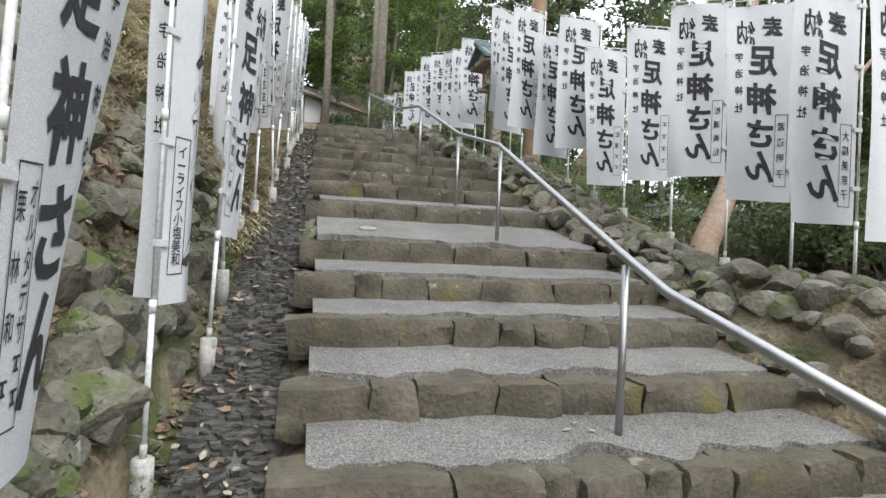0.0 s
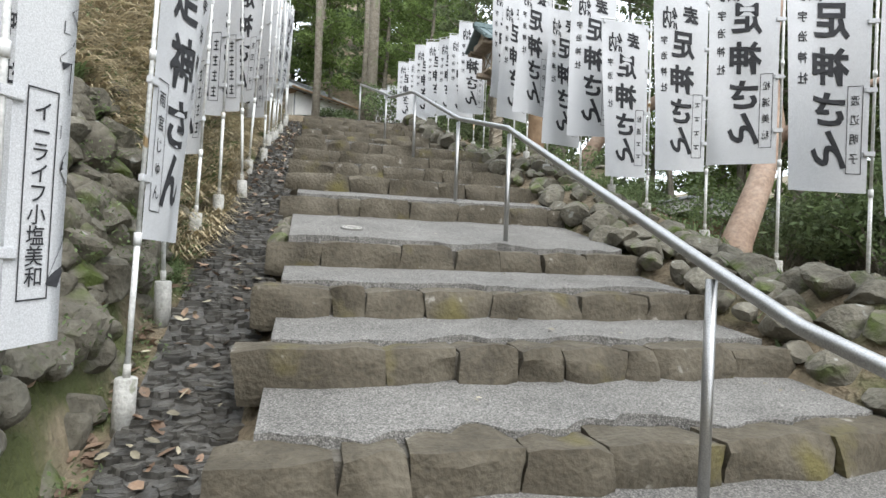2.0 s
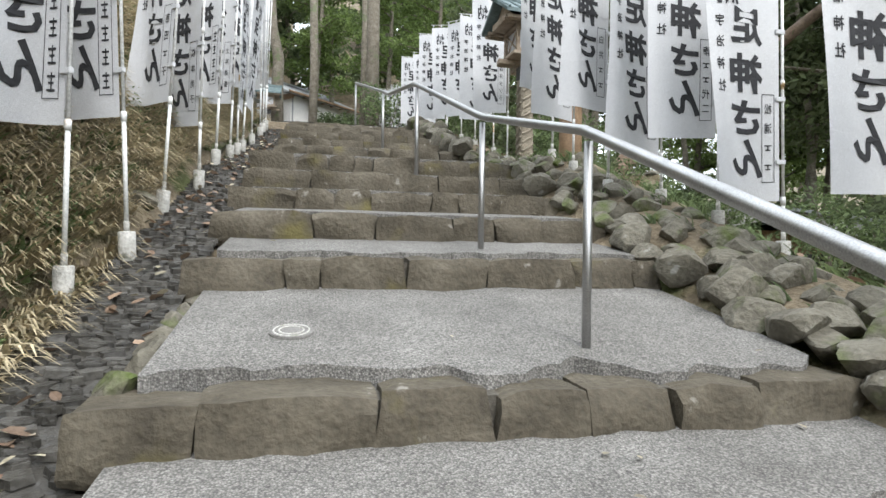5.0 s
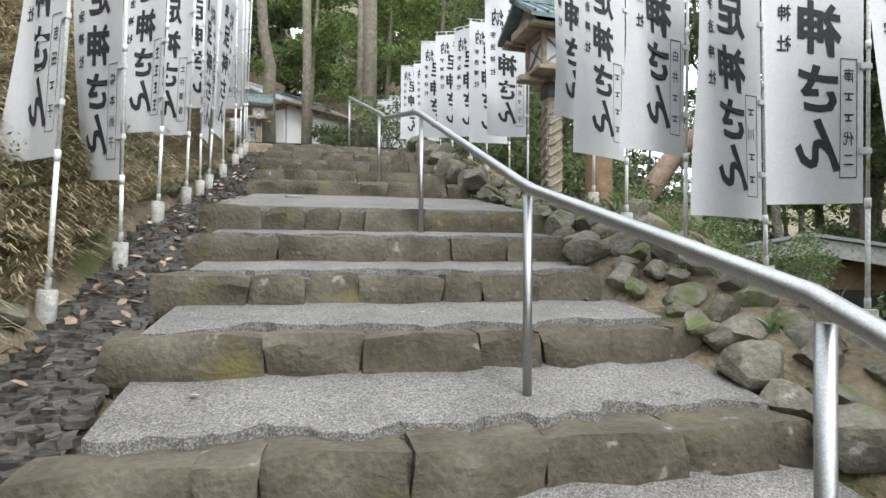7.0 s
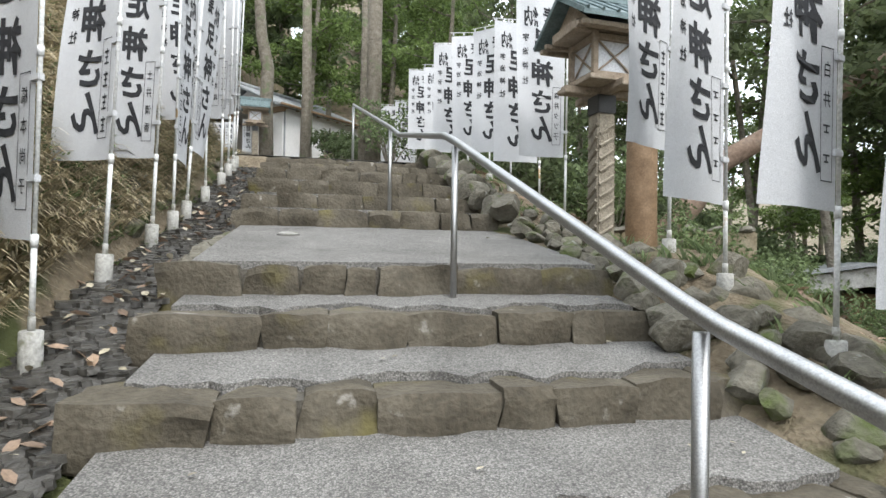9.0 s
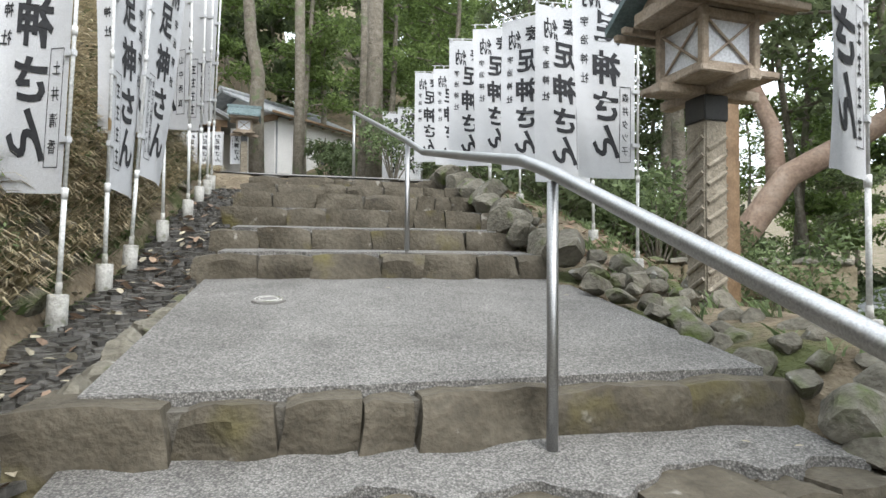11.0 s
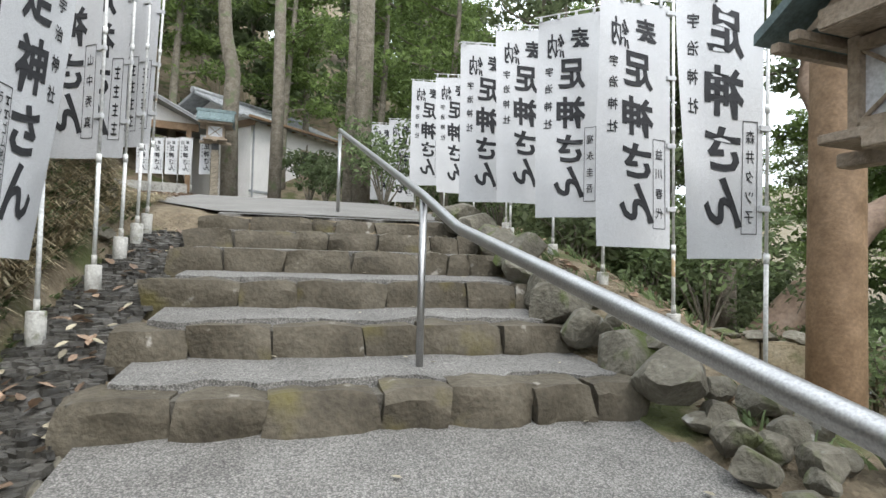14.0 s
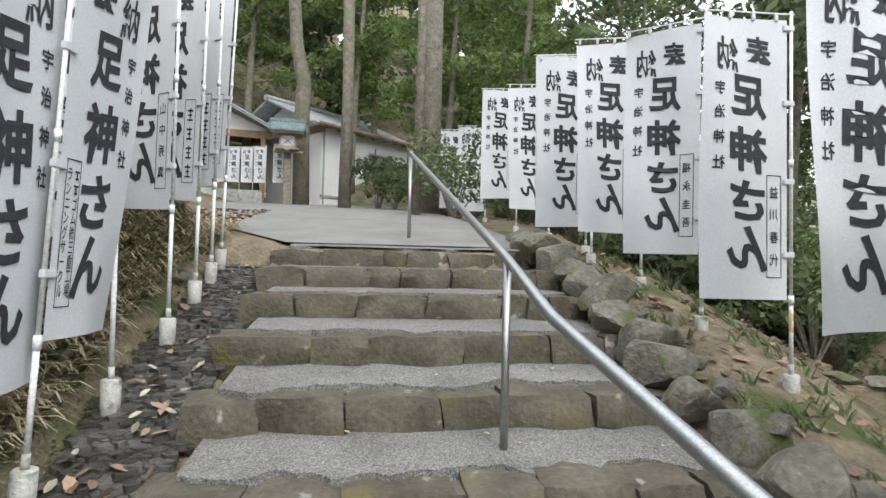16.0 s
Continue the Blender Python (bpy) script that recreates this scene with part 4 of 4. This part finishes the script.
# small green plants among the bank rocks
rr = random.Random(41)
vs, fs = [], []
for _ in range(120):
    y = rr.uniform(-1.5, 3.5) if rr.random() < 0.5 else rr.uniform(3.5, 12.8)
    x = -2.36 - abs(rr.gauss(0, 0.35))
    leaf_cloud(vs, fs, rr, (x + 0.1, y, land(x, y) + 0.12), 0.12, 0.14, 0.12, 55, 0.014)
tagged(raw("creeping_plants", vs, fs, FERN), "small bright green creeping plants between bank rocks", "plants", kind="stuff")


# low woodland shrubs
def shrub(seed, leaf, size, count):
    rr = random.Random(seed)
    bm = bmesh.new()
    vs, fs = [], []
    for k in range(9):
        a = rr.uniform(0, 6.28)
        e = Vector((math.cos(a) * rr.uniform(0.2, 0.6), math.sin(a) * rr.uniform(0.2, 0.6), rr.uniform(0.4, 1.2)))
        tube(bm, [(0, 0, -0.1), tuple(e * 0.5 + Vector((0, 0, 0.1))), tuple(e)], [0.016, 0.011, 0.005], 5)
        leaf_cloud(vs, fs, rr, e, 0.36, 0.36, 0.28, count // 9, size)
    ob = obj("shrub", bm, BARK)
    raw("leaves", vs, fs, leaf, ob)
    return tagged(ob, "leafy green undergrowth shrub", "shrub", "undergrowth shrubs")


SHRUBS = [shrub(1, GREEN, 0.06, 1300), shrub(2, FERN, 0.045, 1500), shrub(3, DEEP, 0.06, 1500)]
rr = random.Random(13)
first = [True] * 3
for k in range(130):
    if k < 102:
        y = rr.uniform(-2, 24)
        x = 4.4 + 8 * rr.random() ** 1.2 + max(0, 6 - y) * 0.1
    else:
        y, x = rr.uniform(14, 30), rr.uniform(0.8, 8)
    q = rr.randrange(3)
    if 4.5 < y < 12 and abs(math.atan2(y - 3, x + 0.7) - 0.73) < 0.2:
        x, y = x + 7, y + 6
    m = pose(x, y, land(x, y), 0, 0, rr.uniform(0, 360))
    ob = SHRUBS[q] if first[q] else copy_thing(SHRUBS[q], m)
    if first[q]:
        ob.matrix_basis = m
        first[q] = False
    k2 = rr.uniform(0.8, 1.6)
    ob.scale = (k2, k2, k2)


for x, y, z0 in ((-0.3, 22.6, 1.3), (0.1, 21.4, 0.9)):
    ob = copy_thing(SHRUBS[2], pose(x, y, land(x, y), 0, 0, 40))
    ob.scale = (z0, z0, z0)


# low bushes beyond the right-hand border and on the slope behind
rr = random.Random(19)
for x, y, k in [(rr.uniform(7, 13), rr.uniform(12.5, 19), rr.uniform(1.0, 1.7)) for _ in range(16)] + [(rr.uniform(11.5, 15), rr.uniform(4, 12), rr.uniform(1.0, 1.7)) for _ in range(14)]:
    ob = copy_thing(SHRUBS[rr.randrange(3)], pose(x, y, land(x, y), 0, 0, rr.uniform(0, 360)))
    ob.scale = (k, k, k)
for x, y, k in ((4.0, 8.3, 0.55), (4.6, 9.0, 0.7), (5.3, 8.2, 0.75), (4.4, 7.2, 0.5), (5.4, 9.8, 0.8)):
    ob = copy_thing(SHRUBS[1], pose(x, y, land(x, y), 0, 0, 90 * x))
    ob.scale = (k, k, k)


def block_wall(a, b, z0, z1):
    """A low wall of tan stone blocks in two courses under rough cap stones."""
    thing = tagged(new("retaining_wall"), "low tan stone block wall with rough cap stones", "wall", kind="structure")
    a, b = Vector((*a, 0)), Vector((*b, 0))
    n, turn = 5, math.degrees(math.atan2(b.y - a.y, b.x - a.x))
    w, h = (b - a).length / n, (z1 - z0) / 2
    bm = bmesh.new()
    box(bm, -w / 2 + 0.008, w / 2 - 0.008, -0.1, 0.1, 0.006, h - 0.006, 0.02)
    me = obj("block", bm, TANSTONE, thing)
    me.matrix_basis = pose(*(a.lerp(b, 0.5 / n).to_tuple()[:2]), z0, 0, 0, turn)
    for row in range(2):
        for k in range(n):
            if row + k:
                p = a.lerp(b, (k + 0.5) / n)
                ob = new("block", me.data)
                ob.parent = thing
                ob.matrix_basis = pose(p.x, p.y, z0 + row * h, 0, 0, turn + (k % 2))
    for k in range(n + 2):
        p = a.lerp(b, (k + 0.5) / (n + 2))
        rock(p.x, p.y, z1 + 0.03, w * 0.85, 0.3, 0.14, turn, "", "", thing)


block_wall((3.45, 11.3), (5.3, 9.95), 2.15, 3.0)


# ---- white building at the top ----
def tiled_slope(parent, origin, along, down, n_along, n_down, length, run):
    """A roof slope: a slab with rounded tile ribs."""
    o, a, d = Vector(origin), Vector(along).normalized(), Vector(down).normalized()
    up = a.cross(d).normalized()
    if up.z < 0:
        up = -up
    bm = bmesh.new()
    c = [o, o + a * length, o + a * length + d * run, o + d * run]
    lo = [bm.verts.new(p - up * 0.05) for p in c]
    hi = [bm.verts.new(p + up * 0.03) for p in c]
    bm.faces.new(lo)
    bm.faces.new(hi)
    for k in range(4):
        bm.faces.new((lo[k], lo[(k + 1) % 4], hi[(k + 1) % 4], hi[k]))
    bmesh.ops.recalc_face_normals(bm, faces=bm.faces)
    for k in range(n_along + 1):
        p = o + a * (length * k / n_along) + up * 0.03
        tube(bm, [p, p + d * run], 0.035, 6)
    return obj("roof", bm, TILE, parent)


house = new("white_building")
tagged(house, "white plastered building with grey tiled roof", "building")
bm = bmesh.new()
box(bm, 0.0, 4.6, 0.0, 4.6, -0.8, 2.95)
obj("wall", bm, PLASTER, house)
bm = bmesh.new()
box(bm, 2.4, 3.7, -0.03, 0.05, 1.35, 2.3, 0.01)
tagged(obj("window", bm, DARK, house), "dark sliding window")
bm = bmesh.new()
for x in (2.37, 3.02, 3.67):
    box(bm, x, x + 0.05, -0.05, 0.04, 1.3, 2.35, 0.005)
box(bm, 2.37, 3.72, -0.055, 0.04, 1.28, 1.34, 0.005)
box(bm, 2.37, 3.72, -0.055, 0.04, 2.3, 2.36, 0.005)
obj("window_frame", bm, WOOD, house)
bm = bmesh.new()
box(bm, -0.02, 4.62, -0.04, 0.02, 0.42, 0.5)
box(bm, 0.06, 0.12, -0.06, -0.005, -0.6, 2.9, 0.01)
obj("trim", bm, TILE, house)
tiled_slope(house, (-0.7, 2.3, 4.1), (1, 0, 0), (0, -1, -0.44), 20, 8, 5.6, 2.95)
tiled_slope(house, (-0.7, 2.3, 4.1), (1, 0, 0), (0, 1, -0.44), 20, 8, 5.6, 2.95)
bm = bmesh.new()
tube(bm, [(-0.8, 2.3, 4.17), (5.0, 2.3, 4.17)], 0.12, 8)
for sgn in (-1, 1):
    tube(bm, [(-0.68, 2.3, 4.1), (-0.68, 2.3 + sgn * 2.7, 2.91)], 0.07, 6)
obj("ridge", bm, TILE, house)
bm = bmesh.new()
v = [bm.verts.new(p) for p in ((-0.01, 0.0, 2.94), (-0.01, 4.6, 2.94), (-0.01, 2.3, 3.95))]
bm.faces.new(v)
obj("gable", bm, PLASTER, house)
bm = bmesh.new()
box(bm, -0.12, -0.03, -0.25, 4.85, 2.75, 2.98, 0.01)
box(bm, -0.5, 4.7, -0.52, -0.44, 2.9, 2.99, 0.01)
for k in range(8):
    box(bm, 0.1 + 0.6 * k, 0.16 + 0.6 * k, -0.5, 0.0, 2.9, 2.96, 0.005)
tagged(obj("eaves_beam", bm, LOG, house), "brown timber eaves beams")
house.matrix_basis = pose(-2.25, 27.3, 5.7, 0, 0, 44)

porch = new("open_porch")
tagged(porch, "open timber porch with tiled gable roof", "porch")
bm = bmesh.new()
for x in (0.0, 3.0):
    for y in (0.0, 3.0):
        box(bm, x - 0.08, x + 0.08, y - 0.08, y + 0.08, -0.6, 2.5, 0.01)
box(bm, -0.3, 3.3, -0.08, 0.08, 2.3, 2.55, 0.01)
box(bm, -0.08, 0.08, -0.1, 3.1, 2.3, 2.5, 0.01)
box(bm, 2.92, 3.08, -0.1, 3.1, 2.3, 2.5, 0.01)
box(bm, 1.42, 1.58, -0.1, 0.08, 2.5, 3.2, 0.01)
obj("frame", bm, LOG, porch)
bm = bmesh.new()
box(bm, -0.1, 3.1, 2.95, 3.1, -0.6, 2.5)
obj("back_wall", bm, WOOD, porch)
bm = bmesh.new()
v = [bm.verts.new(p) for p in ((-0.3, 0.02, 2.55), (3.3, 0.02, 2.55), (1.5, 0.02, 3.35))]
bm.faces.new(v)
obj("gable", bm, PLASTER, porch)
tiled_slope(porch, (1.5, -0.5, 3.5), (0, 1, 0), (1, 0, -0.5), 12, 5, 4.0, 2.5)
tiled_slope(porch, (1.5, -0.5, 3.5), (0, 1, 0), (-1, 0, -0.5), 12, 5, 4.0, 2.5)
bm = bmesh.new()
box(bm, -1.0, 3.0, -0.35, -0.2, -0.6, 0.45, 0.03)
obj("low_wall", bm, CONCRETE, porch)
porch.matrix_basis = pose(-7.2, 26.6, 5.75, 0, 0, 10)

for k, (x, y) in enumerate(((-3.0, 23.8), (-3.75, 24.9), (-4.2, 25.2), (-4.65, 25.4), (-5.1, 25.6))):
    b = banner([], 500 + k, 0.1, gap=0.5)
    stand(b, x, y, s(y) + 0.35, 172)
    b.scale = (0.62, 0.62, 0.62)
    tagged(b, LABEL + " in front of the porch", "banner", "banners by the porch")

# low outbuilding down in the wood, its gable towards the steps
hut = new("low_hut")
tagged(hut, "low brown hut with a shallow pale gable roof", "hut")
bm = bmesh.new()
box(bm, -2.2, 2.2, 0, 3.5, -0.6, 1.25)
obj("wall", bm, LOG, hut)
# near-black panel on the uncut wall: the doorway's inner shade as colour
bm = bmesh.new()
box(bm, 0.2, 1.2, -0.04, 0.1, -0.3, 0.75, 0.01)
tagged(obj("door", bm, DARK, hut), "dark panel standing for the shade in an open doorway")
bm = bmesh.new()
for sgn in (-1, 1):
    a = [(0, -0.7, 1.72), (0, 4.0, 1.72), (sgn * 2.8, 4.0, 1.2), (sgn * 2.8, -0.7, 1.2)]
    lo = [bm.verts.new(p) for p in a]
    hi = [bm.verts.new((p[0], p[1], p[2] + 0.06)) for p in a]
    bm.faces.new(lo)
    bm.faces.new(hi)
    for k in range(4):
        bm.faces.new((lo[k], lo[(k + 1) % 4], hi[(k + 1) % 4], hi[k]))
bmesh.ops.recalc_face_normals(bm, faces=bm.faces)
obj("roof", bm, TILE, hut)
bm = bmesh.new()
for sgn in (-1, 1):
    a = [(0, 1.4), (sgn * 2.7, 0.9), (sgn * 2.7, 1.19), (0, 1.7)]
    lo = [bm.verts.new((x, -0.62, z)) for x, z in a]
    hi = [bm.verts.new((x, -0.56, z)) for x, z in a]
    bm.faces.new(lo)
    bm.faces.new(hi)
    for k in range(4):
        bm.faces.new((lo[k], lo[(k + 1) % 4], hi[(k + 1) % 4], hi[k]))
bmesh.ops.recalc_face_normals(bm, faces=bm.faces)
tagged(obj("fascia", bm, CONCRETE, hut), "pale grey fascia board")
hut.matrix_basis = pose(8.3, 10.9, 0.8, 0, 0, -42)

# ---- pieces of the setting ----
lay_steps()

rr = random.Random(9)
PIECES = []
for k in range(5):
    bm = bmesh.new()
    n = rr.randint(5, 7)
    ring = [(math.cos(a * 6.283 / n) * rr.uniform(0.7, 1.1), math.sin(a * 6.283 / n) * rr.uniform(0.5, 0.8)) for a in range(n)]
    lo = [bm.verts.new((x, y, -0.3)) for x, y in ring]
    hi = [bm.verts.new((x * 0.94, y * 0.94, 0.2 + rr.uniform(-0.08, 0.08))) for x, y in ring]
    bm.faces.new(hi)
    for i in range(n):
        bm.faces.new((lo[i], lo[(i + 1) % n], hi[(i + 1) % n], hi[i]))
    me = bpy.data.meshes.new("slate")
    bm.to_mesh(me)
    bm.free()
    me.materials.append(SLATE)
    PIECES.append(me)
for k in range(300):
    y = -1.6 + 14 * (k + rr.random()) / 300
    ob = new("slate", rr.choice(PIECES))
    ob.parent = gut
    z = rr.uniform(0.05, 0.11)
    ob.matrix_basis = pose(left(y) - rr.uniform(0.06, 0.52), y, s(y) - gut_drop(y) - 0.002, rr.uniform(1, 10), rr.uniform(-5, 5), rr.uniform(-40, 40)) @ Matrix.Diagonal((z * 0.85, z * 0.8, 0.05, 1))

vs, fs = [], []
for k in range(2600):
    y = -2.2 + 15.2 * rr.random()
    x = left(y) - rr.uniform(0.02, 0.54)
    a = rr.uniform(0.025, 0.075)
    m = pose(x, y, s(y) - gut_drop(y) + 0.004 + rr.uniform(0, 0.014), rr.uniform(0, 10), rr.uniform(-7, 7), rr.uniform(-40, 40))
    n0 = len(vs)
    ring = [(math.cos(q * 1.2566) * a * rr.uniform(0.7, 1.2), math.sin(q * 1.2566) * a * rr.uniform(0.5, 0.8)) for q in range(5)]
    vs += [tuple(m @ Vector((p, q, -0.02))) for p, q in ring] + [tuple(m @ Vector((p * 0.93, q * 0.93, 0.012))) for p, q in ring]
    fs.append(tuple(n0 + 5 + q for q in range(5)))
    fs += [(n0 + q, n0 + (q + 1) % 5, n0 + 5 + (q + 1) % 5, n0 + 5 + q) for q in range(5)]
tagged(raw("slate_chips", vs, fs, SLATE, gut), kind="stuff")
